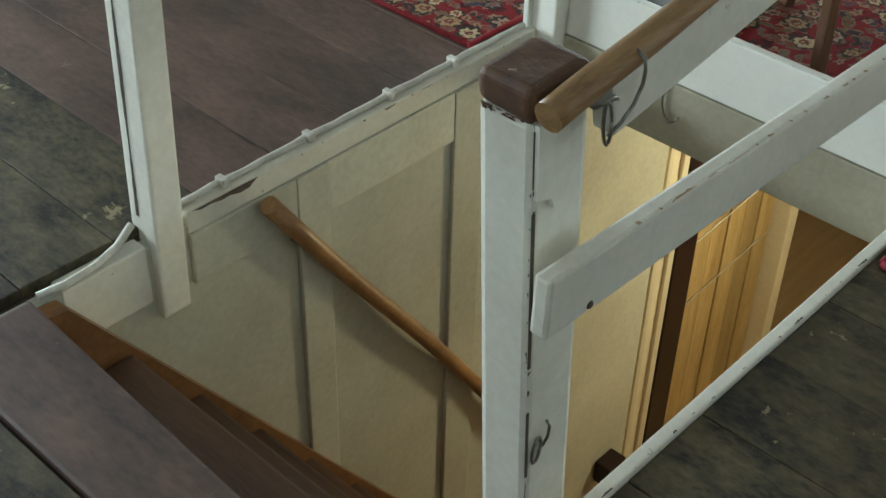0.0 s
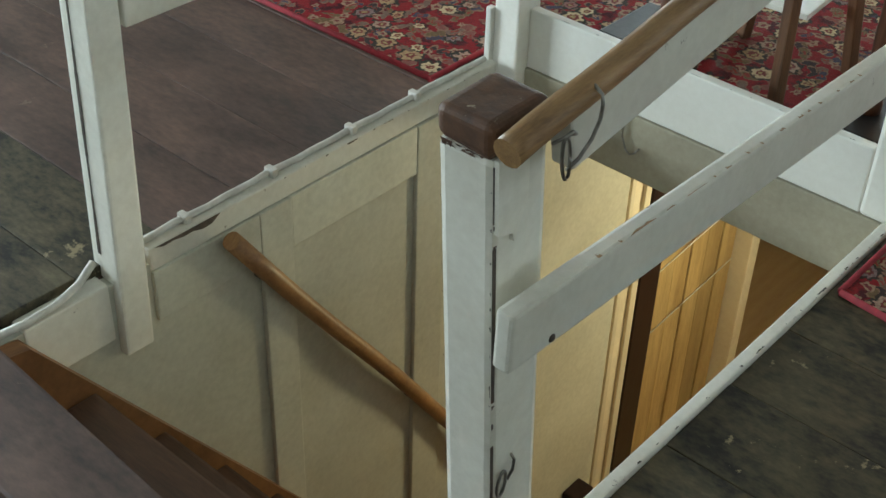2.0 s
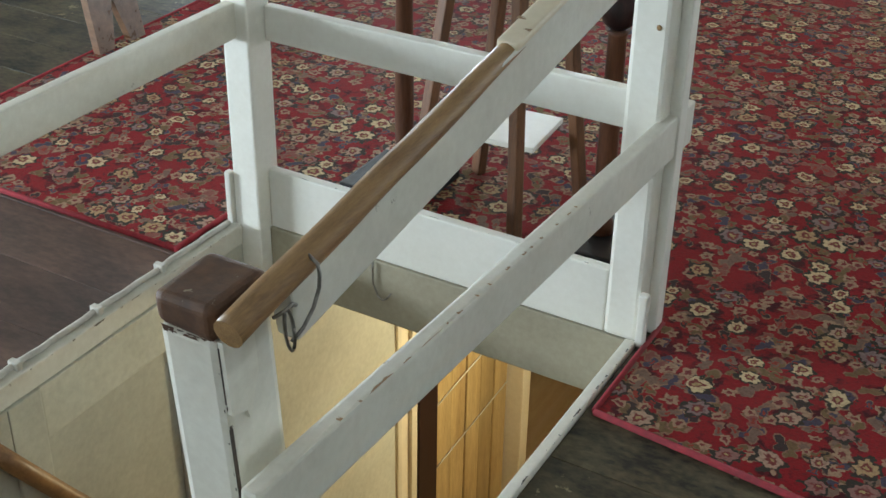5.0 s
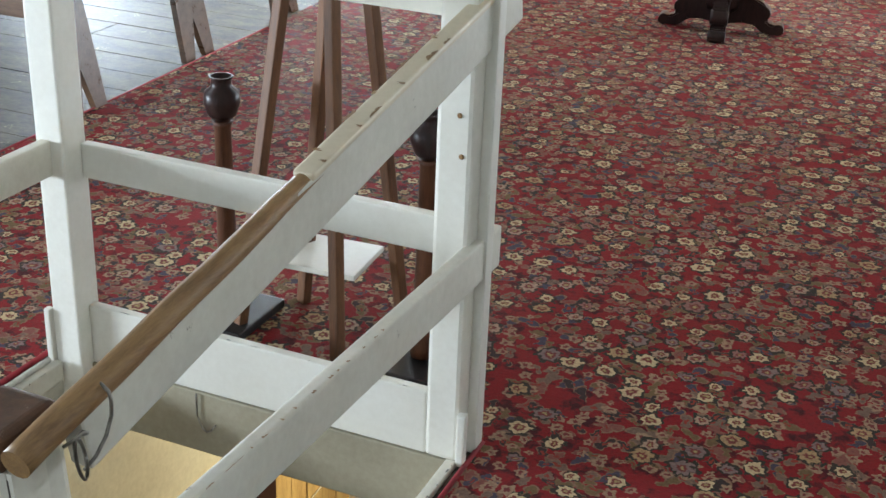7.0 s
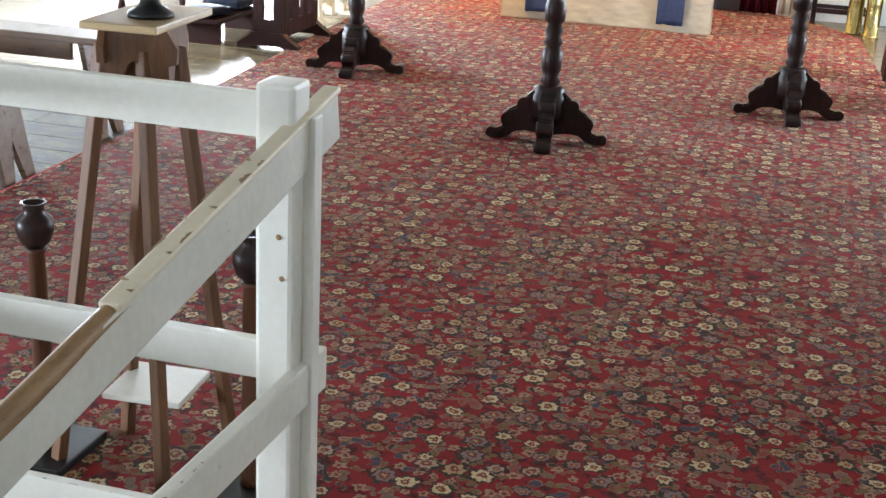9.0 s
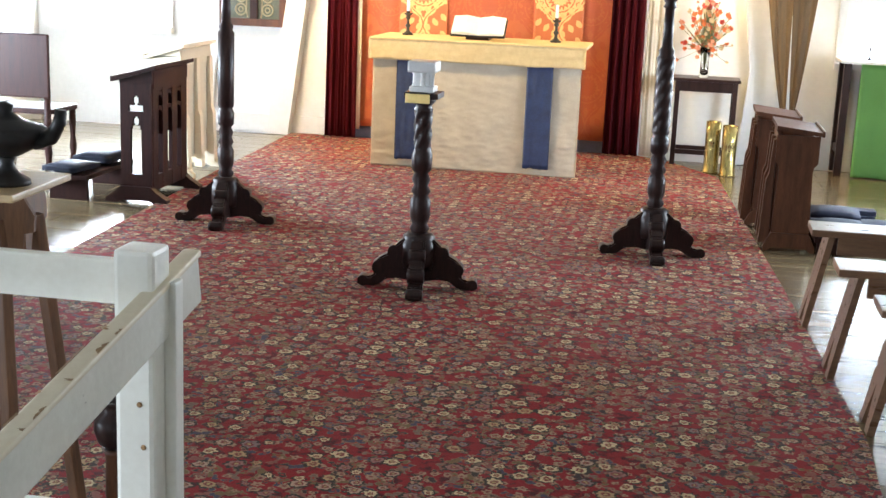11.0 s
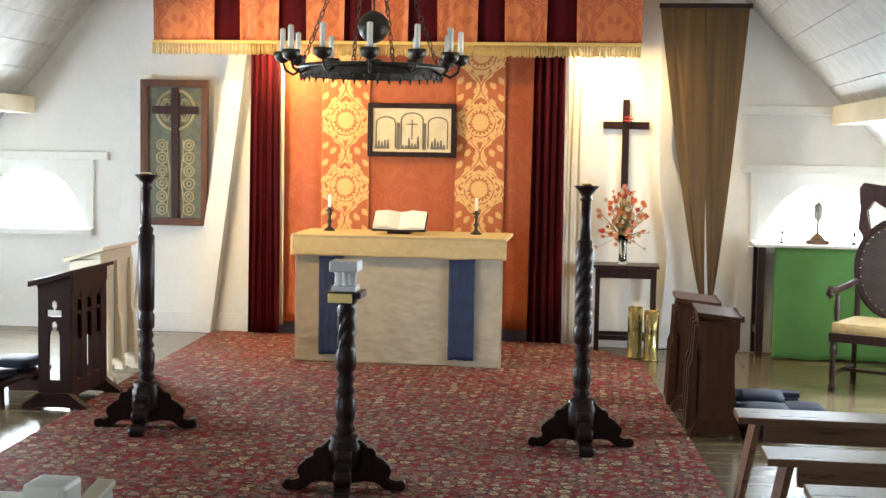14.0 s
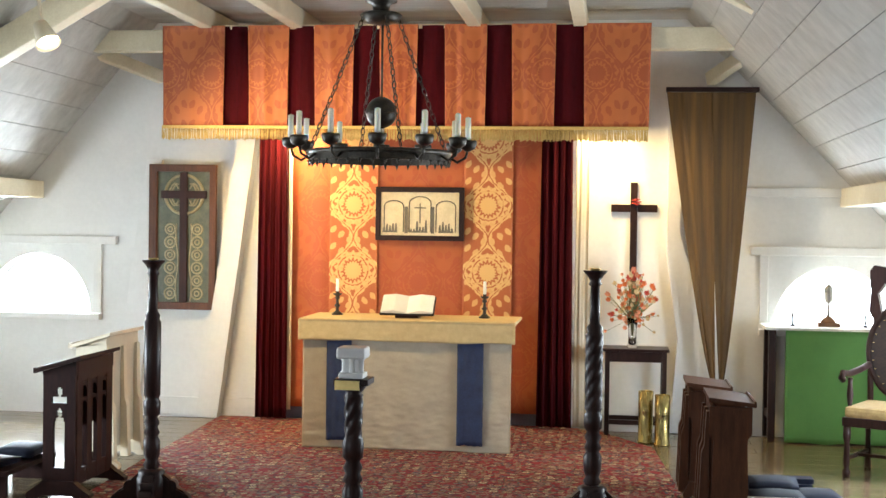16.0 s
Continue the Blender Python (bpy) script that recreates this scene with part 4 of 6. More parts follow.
# ---------- altar end ----------
altar = thing("altar", (-1.5, 10.1, 0.0), "altar with plain linen frontal, blue bands and gold cloth", "altar")
AX0, AX1, AY0, AY1 = -2.31, -0.69, 9.80, 10.45


def rumpled(x0, x1, y, z0, z1, amp, thick=0.012, cols=50, rows=26, seed=3):
    bm = bmesh.new()
    g = {}
    for s in (0, 1):
        for i in range(cols + 1):
            for j in range(rows + 1):
                u, v = i / cols, j / rows
                d = amp * (noise.noise((u * 7, v * 4, seed)) + 0.45 * noise.noise((u * 15, v * 17, seed + 4)) * (1.3 - v) + 0.40 * noise.noise((u * 26, v * 42, seed + 7)) * (1.3 - v)) * min(1, 6 * (1 - v))
                edge = 0.012 * noise.noise((u * 5, seed, 2)) if j == 0 else 0
                g[s, i, j] = bm.verts.new((x0 + (x1 - x0) * u, y + d + s * thick, z0 + edge + (z1 - z0) * v))
    for s in (0, 1):
        for i in range(cols):
            for j in range(rows):
                q = [g[s, i, j], g[s, i + 1, j], g[s, i + 1, j + 1], g[s, i, j + 1]]
                f = bm.faces.new(q if s == 0 else q[::-1])
                f.smooth = True
    for j in range(rows):
        for i in (0, cols):
            bm.faces.new((g[0, i, j], g[0, i, j + 1], g[1, i, j + 1], g[1, i, j]))
    for i in range(cols):
        for j in (0, rows):
            bm.faces.new((g[0, i, j], g[1, i, j], g[1, i + 1, j], g[0, i + 1, j]))
    return bm


part("table_body", box(AX0 + 0.10, AX1 - 0.10, AY0 + 0.03, AY1 - 0.02, 0.0, 0.985, 0.01), LINEN, altar)
part("frontal", rumpled(AX0, AX1, AY0 - 0.010, 0.012, 0.93, 0.011, 0.012, 90, 80), LINEN, altar, "creased grey linen frontal")
part("side_cloth", box(AX0 + 0.070, AX0 + 0.084, AY0 + 0.02, AY1, 0.02, 0.95), LINEN, altar)
part("side_cloth", box(AX1 - 0.084, AX1 - 0.070, AY0 + 0.02, AY1, 0.02, 0.95), LINEN, altar)
part("band", rumpled(-2.115, -1.92, AY0 - 0.036, 0.075, 0.86, 0.007, 0.006, 14, 20, 9), BLUE, altar, "dark blue brocade band")
part("band", rumpled(-1.10, -0.90, AY0 - 0.036, 0.065, 0.86, 0.007, 0.006, 14, 20, 8), BLUE, altar, "dark blue brocade band")
part("top_cloth", box(AX0 - 0.03, AX1 + 0.03, AY0 - 0.03, AY1 + 0.01, 0.985, 1.010, 0.006), GOLDCLOTH, altar)
part("cloth_fall", rumpled(AX0 - 0.03, AX1 + 0.03, AY0 - 0.052, 0.845, 1.000, 0.006, 0.012, 50, 10, 5), GOLDCLOTH, altar, "gold linen altar cloth fall")

book = thing("open_book", (-1.53, 10.0, 1.01), "large open book with pale pages on a stand", "book")
for s in (-1, 1):
    bm = bmesh.new()
    poly = [(0.0, 0.0), (0.10 * s, 0.022), (0.205 * s, 0.010), (0.205 * s, -0.006), (0.0, -0.012)]
    prism(poly, "y", -0.0, 0.19, bm=bm)
    bm.transform(Matrix.Translation((-1.53, 9.97, 1.055)) @ Matrix.Rotation(radians(40), 4, "X"))
    part("page_block", bm, PAPER, book)
cover = box(-0.215, 0.215, -0.008, 0.198, -0.026, -0.012, 0.003)
cover.transform(Matrix.Translation((-1.53, 9.97, 1.055)) @ Matrix.Rotation(radians(40), 4, "X"))
part("cover", cover, BLACK, book)
part("stand", prism([(9.98, 1.012), (10.16, 1.012), (10.13, 1.15), (9.97, 1.03)], "x", -1.62, -1.44), DARKWOOD, book)


def altar_candle(at, scale=1.0, label="turned brass candlestick with a white candle", group="altar candlesticks", mat=IRON, wax=0.10):
    t = thing("candlestick", at, label, "candlestick", group)
    s = scale
    prof = [(0.045, 0), (0.047, 0.008), (0.03, 0.02), (0.014, 0.035), (0.012, 0.06), (0.024, 0.075), (0.012, 0.09), (0.010, 0.12), (0.022, 0.135), (0.012, 0.15), (0.034, 0.165), (0.036, 0.172), (0.014, 0.174), (0.014, 0.19)]
    part("stick", lathe([(r * s, h * s) for r, h in prof], at, 16), mat, t)
    part("candle", lathe([(0.013 * s, 0.19 * s), (0.0125 * s, 0.19 * s + wax), (0.004 * s, 0.192 * s + wax)], at, 12), WAX, t)
    part("wick", lathe([(0.0015, 0.19 * s + wax), (0.001, 0.205 * s + wax)], at, 5), BLACK, t)
    return t


altar_candle((-2.13, 10.2, 1.010))
altar_candle((-0.94, 10.2, 1.010))

# hangings behind the altar
hang = thing("wall_hanging", (-1.63, 11.2, 0.1), "orange red cloth hanging behind the altar", "hanging")
part("cloth", curtain(lambda v: (-2.80, -0.50), 0.010, 11.17, 0.12, 2.62, 0.008, 90, 30, 5.0, 2), FAINT, hang)
for x, mt in ((-2.197, DAMASK), (-1.014, DAMASK2)):
    part("panel", curtain(lambda v, x=x: (x - 0.213, x + 0.213), 0.004, 11.145, 0.15, 2.62, 0.005, 20, 30, 1.0, 3), mt, hang, "gold damask strip with medallions")
for side, (xa, xb) in enumerate(((-3.03, -2.77), (-0.56, -0.28))):
    t = thing("velvet_curtain", ((xa + xb) / 2, 11.1, 0.02), "dark red velvet curtain hanging in folds", "curtain", "velvet curtains")
    part("cloth", curtain(lambda v, xa=xa, xb=xb: (xa - 0.01 + 0.02 * v, xb + 0.01 - 0.02 * v), 0.035, 11.06, 0.03, 2.75, 0.006, 50, 24, 4.0, 5 + side), VELVET, t)
solid("curtain_pole", tube([(-3.2, 11.06, 2.76), (-0.1, 11.06, 2.76)], 0.015, 10), DARKWOOD, "dark wooden curtain pole above the altar", "curtain pole")
solid("cloth_strip", curtain(lambda v: (-0.26, -0.15), 0.012, 11.18, 0.02, 2.7, 0.006, 14, 20, 1.5, 2), CREAM, "narrow cream cloth edge beside the curtain", "cloth")
solid("cloth_strip", curtain(lambda v: (-2.77, -2.735), 0.006, 11.10, 0.10, 2.7, 0.006, 8, 20, 1.0, 2), CREAM, "narrow cream cloth edge beside the curtain", "cloth")

# canopy: valance hung from the collar beam
can = thing("canopy_valance", (-1.69, 10.5, 2.5), "orange brocade valance with dark red stripes and gold fringe", "canopy")
CX0, CX1, CY, CZ0, CZ1 = -3.72, 0.34, 10.50, 2.53, 3.385
edges = [(-3.72, -3.18), (-2.98, -2.63), (-2.42, -2.08), (-1.87, -1.55), (-1.33, -0.98), (-0.78, -0.42), (-0.20, 0.34)]
for k, (a, b) in enumerate(edges):
    part("panel", curtain(lambda v, a=a, b=b: (a + 0.015 * (1 - v), b - 0.01 * (1 - v)), 0.010, CY, CZ0, CZ1, 0.006, 24, 14, 1.6, 11 + k), VALANCE, can)
for k in range(6):
    a, b = edges[k][1], edges[k + 1][0]
    part("stripe", curtain(lambda v, a=a, b=b: (a - 0.035, b + 0.035), 0.012, CY + 0.030, CZ0, CZ1 - 0.004, 0.006, 14, 14, 1.3, 21 + k), VELVET, can, "dark red velvet stripe")
part("braid", box(CX0 + 0.01, CX1 - 0.01, CY - 0.028, CY - 0.012, CZ0 - 0.006, CZ0 + 0.020, 0.004), FRINGE, can)
fr = bmesh.new()
rng = random.Random(7)
x = CX0 + 0.015
while x < CX1 - 0.015:
    ln = rng.uniform(0.085, 0.105)
    y = CY - 0.02 + rng.uniform(-0.006, 0.006)
    tube([(x, y, CZ0), (x + rng.uniform(-0.004, 0.004), y + rng.uniform(-0.004, 0.004), CZ0 - ln)], 0.0055, 4, bm=fr, r_end=0.0075)
    x += 0.0125
tagged(part("fringe", fr, FRINGE, can), "gold bullion fringe", kind="stuff")
part("top_batten", box(CX0, CX1, CY + 0.035, CY + 0.05, CZ1 - 0.03, CZ1 + 0.006), BEAM, can)

# picture
pic = thing("framed_picture", (-1.6, 11.1, 1.6), "framed grey print of three arches in dark frame", "picture")
PX0, PX1, PZ0, PZ1, PY = -1.99, -1.215, 1.605, 2.07, 11.10
fr = box(PX0, PX1, PY - 0.03, PY, PZ0, PZ0 + 0.045, 0.006)
box(PX0, PX1, PY - 0.03, PY, PZ1 - 0.045, PZ1, 0.006, bm=fr)
box(PX0, PX0 + 0.045, PY - 0.03, PY, PZ0 + 0.04, PZ1 - 0.04, 0.006, bm=fr)
box(PX1 - 0.045, PX1, PY - 0.03, PY, PZ0 + 0.04, PZ1 - 0.04, 0.006, bm=fr)
part("frame", fr, DARKWOOD, pic)
SEPIA = surface("sepia_print", (0.66, 0.56, 0.36), (0.50, 0.41, 0.25), 14.0, rough=0.6)
INK = surface("print_ink", (0.16, 0.13, 0.09), (0.09, 0.075, 0.055), 30.0, rough=0.6)
part("print", box(PX0 + 0.045, PX1 - 0.045, PY - 0.012, PY - 0.006, PZ0 + 0.045, PZ1 - 0.045), SEPIA, pic)
fig = bmesh.new()
for k, cx in enumerate((-1.83, -1.60, -1.375)):
    w, h = (0.085, 0.22) if k != 1 else (0.095, 0.25)
    pts = [(cx - w, PY - 0.014, 1.68)] + [(cx - w * math.cos(math.pi * i / 12), PY - 0.014, 1.68 + h + w * 0.6 * math.sin(math.pi * i / 12)) for i in range(13)] + [(cx + w, PY - 0.014, 1.68)]
    tube(pts, 0.005, 5, bm=fig)
for cx in (-1.72, -1.49):
    box(cx - 0.014, cx + 0.014, PY - 0.017, PY - 0.012, 1.67, 1.90, bm=fig)
box(-1.605, -1.595, PY - 0.016, PY - 0.012, 1.76, 1.93, bm=fig)
box(-1.65, -1.55, PY - 0.016, PY - 0.012, 1.885, 1.895, bm=fig)
rng = random.Random(3)
for cx, n in ((-1.85, 5), (-1.6, 6), (-1.36, 5)):
    for k in range(n):
        a, h = cx + (k - n / 2) * 0.026, rng.uniform(0.03, 0.11)
        prism([(a - 0.014, 1.675), (a + 0.014, 1.675), (a + 0.006, 1.675 + h), (a - 0.005, 1.675 + h)], "y", PY - 0.016, PY - 0.012, bm=fig)
part("drawing", fig, INK, pic, "dark drawn arches and shapes")

# mosaic panel with a cross
sg = thing("cross_panel", (-3.8, 11.2, 0.96), "framed panel with brown wheel cross on green and gold tracery", "panel")
GX0, GX1, GZ0, GZ1, GY = -4.075, -3.455, 0.955, 2.255, 11.22
fr = box(GX0, GX1, GY - 0.05, GY, GZ0, GZ0 + 0.065, 0.006)
box(GX0, GX1, GY - 0.05, GY, GZ1 - 0.065, GZ1, 0.006, bm=fr)
box(GX0, GX0 + 0.075, GY - 0.05, GY, GZ0 + 0.06, GZ1 - 0.06, 0.006, bm=fr)
box(GX1 - 0.06, GX1, GY - 0.05, GY, GZ0 + 0.06, GZ1 - 0.06, 0.006, bm=fr)
part("frame", fr, BROWNDESK, sg)
TEAL = surface("green_field", (0.105, 0.115, 0.065), (0.045, 0.055, 0.034), 16.0, rough=0.5)
TRACERY = surface("gilt_tracery", (0.36, 0.31, 0.17), (0.22, 0.185, 0.10), 20.0, rough=0.45)
part("field", box(GX0 + 0.07, GX1 - 0.055, GY - 0.02, GY - 0.012, GZ0 + 0.06, GZ1 - 0.06), TEAL, sg)
gx, gz = -3.755, 1.985
cr = box(gx - 0.035, gx + 0.035, GY - 0.045, GY - 0.02, GZ0 + 0.065, GZ1 - 0.07, 0.004)
box(gx - 0.21, gx + 0.21, GY - 0.044, GY - 0.02, gz - 0.035, gz + 0.035, 0.004, bm=cr)
part("cross", cr, KNEELWOOD, sg, "dark brown cross")
part("wheel", ring((gx, GY - 0.026, gz), 0.175, 0.014, "y", 32, 6), TRACERY, sg)
tr = bmesh.new()
for s in (-1, 1):
    for k in range(6):
        ring((gx + s * 0.125, GY - 0.022, 1.10 + k * 0.115), 0.050 - 0.004 * (k % 2), 0.009, "y", 16, 5, bm=tr)
        ring((gx + s * 0.125, GY - 0.022, 1.10 + k * 0.115), 0.022, 0.008, "y", 10, 5, bm=tr)
    tube([(gx + s * (0.062 + 0.012 * math.sin(k * 0.9)), GY - 0.022, GZ0 + 0.07 + 0.07 * k) for k in range(11)], 0.007, 5, bm=tr)
    for k in range(2):
        for q in (-1, 1):
            tube([(gx + s * (0.05 + 0.1 * i / 5), GY - 0.022, gz + q * (0.05 + 0.05 * math.sin(i * 0.8 + k))) for i in range(6)], 0.008, 5, bm=tr)
part("tracery", tr, TRACERY, sg, "pale gold scrolling tracery")

# wall cross with a poppy
cross = thing("wall_cross", (0.235, 11.27, 1.2), "dark wooden cross with a red paper poppy", "cross")
bm = box(0.205, 0.265, 11.262, 11.297, 0.985, 2.133, 0.004)
box(0.04, 0.205, 11.264, 11.295, 1.878, 1.943, 0.004, bm=bm)
box(0.265, 0.435, 11.264, 11.295, 1.878, 1.943, 0.004, bm=bm)
part("beam", bm, DARKWOOD, cross)
pp = bmesh.new()
for k in range(5):
    a = 2 * math.pi * k / 5
    lathe([(0.003, 0), (0.026, 0.008), (0.022, 0.014)], (0.255 + 0.022 * math.cos(a), 11.25, 1.963 + 0.022 * math.sin(a) - 0.006), 8, bm=pp)
part("poppy", pp, PETALS[1], cross, "red paper poppy")

# side table, vase, shell cases
tb = thing("side_table", (0.26, 11.02, 0.0), "small dark wooden side table with stretchers", "table")
TX0, TX1, TY0, TY1, TZ = 0.01, 0.52, 10.86, 11.17, 0.735
part("tabletop", box(TX0 - 0.02, TX1 + 0.02, TY0 - 0.02, TY1 + 0.01, TZ - 0.025, TZ, 0.006), DARKWOOD, tb)
part("apron", box(TX0 + 0.02, TX1 - 0.02, TY0 + 0.005, TY1 - 0.01, TZ - 0.11, TZ - 0.025, 0.004), DARKWOOD, tb)
for x in (TX0 + 0.02, TX1 - 0.02):
    for y in (TY0 + 0.02, TY1 - 0.03):
        part("leg", box(x - 0.02, x + 0.02, y - 0.02, y + 0.02, 0.0, TZ - 0.026, 0.004), DARKWOOD, tb)
for y in (TY0 + 0.02, TY1 - 0.03):
    part("stretcher", box(TX0 + 0.04, TX1 - 0.04, y - 0.014, y + 0.014, 0.10, 0.14, 0.004), DARKWOOD, tb)

vase = thing("flower_vase", (0.235, 11.0, TZ), "glass vase of orange and red dried flowers", "vase of flowers")
vp = [(0.040, 0.0), (0.042, 0.01), (0.034, 0.06), (0.034, 0.16), (0.050, 0.25), (0.048, 0.25), (0.031, 0.16), (0.031, 0.05), (0.012, 0.02)]
part("vase", lathe(vp, (0.235, 11.0, TZ), 20), GLASS, vase)
rng = random.Random(12)
stems = bmesh.new()
heads = [bmesh.new() for _ in PETALS]
for k in range(170):
    a, rr = rng.uniform(0, 2 * math.pi), abs(rng.gauss(0, 0.13))
    rr = min(rr, 0.23)
    hx, hy = 0.235 + rr * math.cos(a), 11.0 + 0.65 * rr * math.sin(a)
    hz = TZ + rng.uniform(0.24, 0.66) - 0.5 * rr
    tube([(0.235, 11.0, TZ + 0.05), (0.235 + 0.1 * (hx - 0.235), 11.0, TZ + 0.24), (hx, hy, hz)], 0.0022, 4, bm=stems)
    bm = heads[rng.choice((0, 0, 0, 1, 2, 2, 3, 3))]
    size = rng.uniform(0.009, 0.024)
    for p in range(6):
        b = 2 * math.pi * p / 6 + rng.uniform(-0.3, 0.3)
        d = Vector((math.cos(b), -0.6 + rng.uniform(-0.4, 0.4), math.sin(b) + 0.3)) * size
        s = Vector((-math.sin(b), 0.1, math.cos(b))) * size * 0.5
        c = Vector((hx, hy, hz))
        vs = [bm.verts.new(c + q) for q in (Vector((0, 0, 0)), d * 0.6 + s, d * 1.2, d * 0.6 - s)]
        bm.faces.new(vs)
part("stems", stems, STEM, vase)
for bm, mt in zip(heads, PETALS):
    tagged(part("blossoms", bm, mt, vase), kind="stuff")

for x, y, h in ((0.345, 10.60, 0.42), (0.475, 10.50, 0.405)):
    t = thing("shell_case", (x, y, 0.0), "polished brass shell case standing on the floor", "shell case", "brass shell cases")
    n = 84
    bm = lathe([(0.068, 0), (0.068, 0.012), (0.060, 0.016), (0.060, h * 0.6), (0.062, h), (0.058, h), (0.056, 0.03)], (x, y, 0), n)
    for v in bm.verts:
        if 0.02 < v.co.z:
            a = math.atan2(v.co.y - y, v.co.x - x)
            k = 1 - 0.014 * (0.5 + 0.5 * math.cos(14 * a))
            v.co.x, v.co.y = x + (v.co.x - x) * k, y + (v.co.y - y) * k
    part("case", bm, DULLBRASS, t)

# brown curtain gathered at the bottom
bc = thing("brown_curtain", (0.9, 11.0, 0.5), "brown curtain gathered to a point at its foot", "curtain")
def brown(v, half):
    k = v ** 0.8
    left, right = 0.905 - 0.42 * k, 0.985 + 0.235 * k
    mid = 0.945 - 0.09 * k
    gap = 0.016 * max(0.0, 1 - v / 0.38)
    return (left, mid - gap) if half == 0 else (mid + gap, right)


for half, folds, seed in ((0, 1.7, 9), (1, 1.35, 4)):
    part("cloth", curtain(lambda v, half=half: brown(v, half), 0.010, 10.98 + 0.012 * half, 0.42, 2.90, 0.006, 50, 50, folds, seed), BROWNCLOTH, bc)
part("batten", box(0.48, 1.24, 10.95, 11.02, 2.88, 2.92, 0.004), DARKWOOD, bc)

# green draped table with altar ornaments
gt = thing("draped_table", (1.9, 11.0, 0.0), "side altar table draped in green with a white top cloth", "table")
part("drape", rumpled(1.47, 2.55, 10.80, 0.01, 0.925, 0.006, 0.012, 40, 20, 6), GREEN, gt, "plain green cloth drape")
part("body", box(1.52, 2.52, 10.82, 11.24, 0.02, 0.92), DARKWOOD, gt)
part("end_frame", box(1.34, 1.40, 10.84, 10.90, 0.0, 0.92, 0.004), DARKWOOD, gt)
part("end_frame", box(1.34, 1.40, 11.16, 11.22, 0.0, 0.92, 0.004), DARKWOOD, gt)
part("stretcher", box(1.35, 1.39, 10.90, 11.16, 0.18, 0.24, 0.004), DARKWOOD, gt)
part("top_cloth", box(1.31, 2.56, 10.79, 11.25, 0.925, 0.95, 0.005), APRON, gt, "white top cloth")
altar_candle((1.54, 10.95, 0.952), 0.55, "small dark candlestick on the green table", "side altar candlesticks", BLACK, 0.13)
altar_candle((2.12, 10.95, 0.952), 0.55, "small dark candlestick on the green table", "side altar candlesticks", BLACK, 0.13)
mo = thing("standing_ornament", (1.83, 10.98, 0.952), "small turned ornament with a cross on stepped base", "ornament")
part("base", box(1.74, 1.92, 10.92, 11.04, 0.952, 0.985, 0.004), OAK, mo)
part("step", lathe([(0.065, 0.033), (0.05, 0.06), (0.02, 0.085)], (1.83, 10.98, 0.952), 12), OAK, mo)
part("stem", lathe([(0.012, 0.08), (0.010, 0.19), (0.03, 0.20), (0.036, 0.22), (0.036, 0.31), (0.028, 0.33), (0.008, 0.34), (0.005, 0.46)], (1.83, 10.98, 0.952), 14), STEEL, mo)
part("arms", box(1.81, 1.85, 10.976, 10.984, 1.36, 1.372), BRASS, mo)


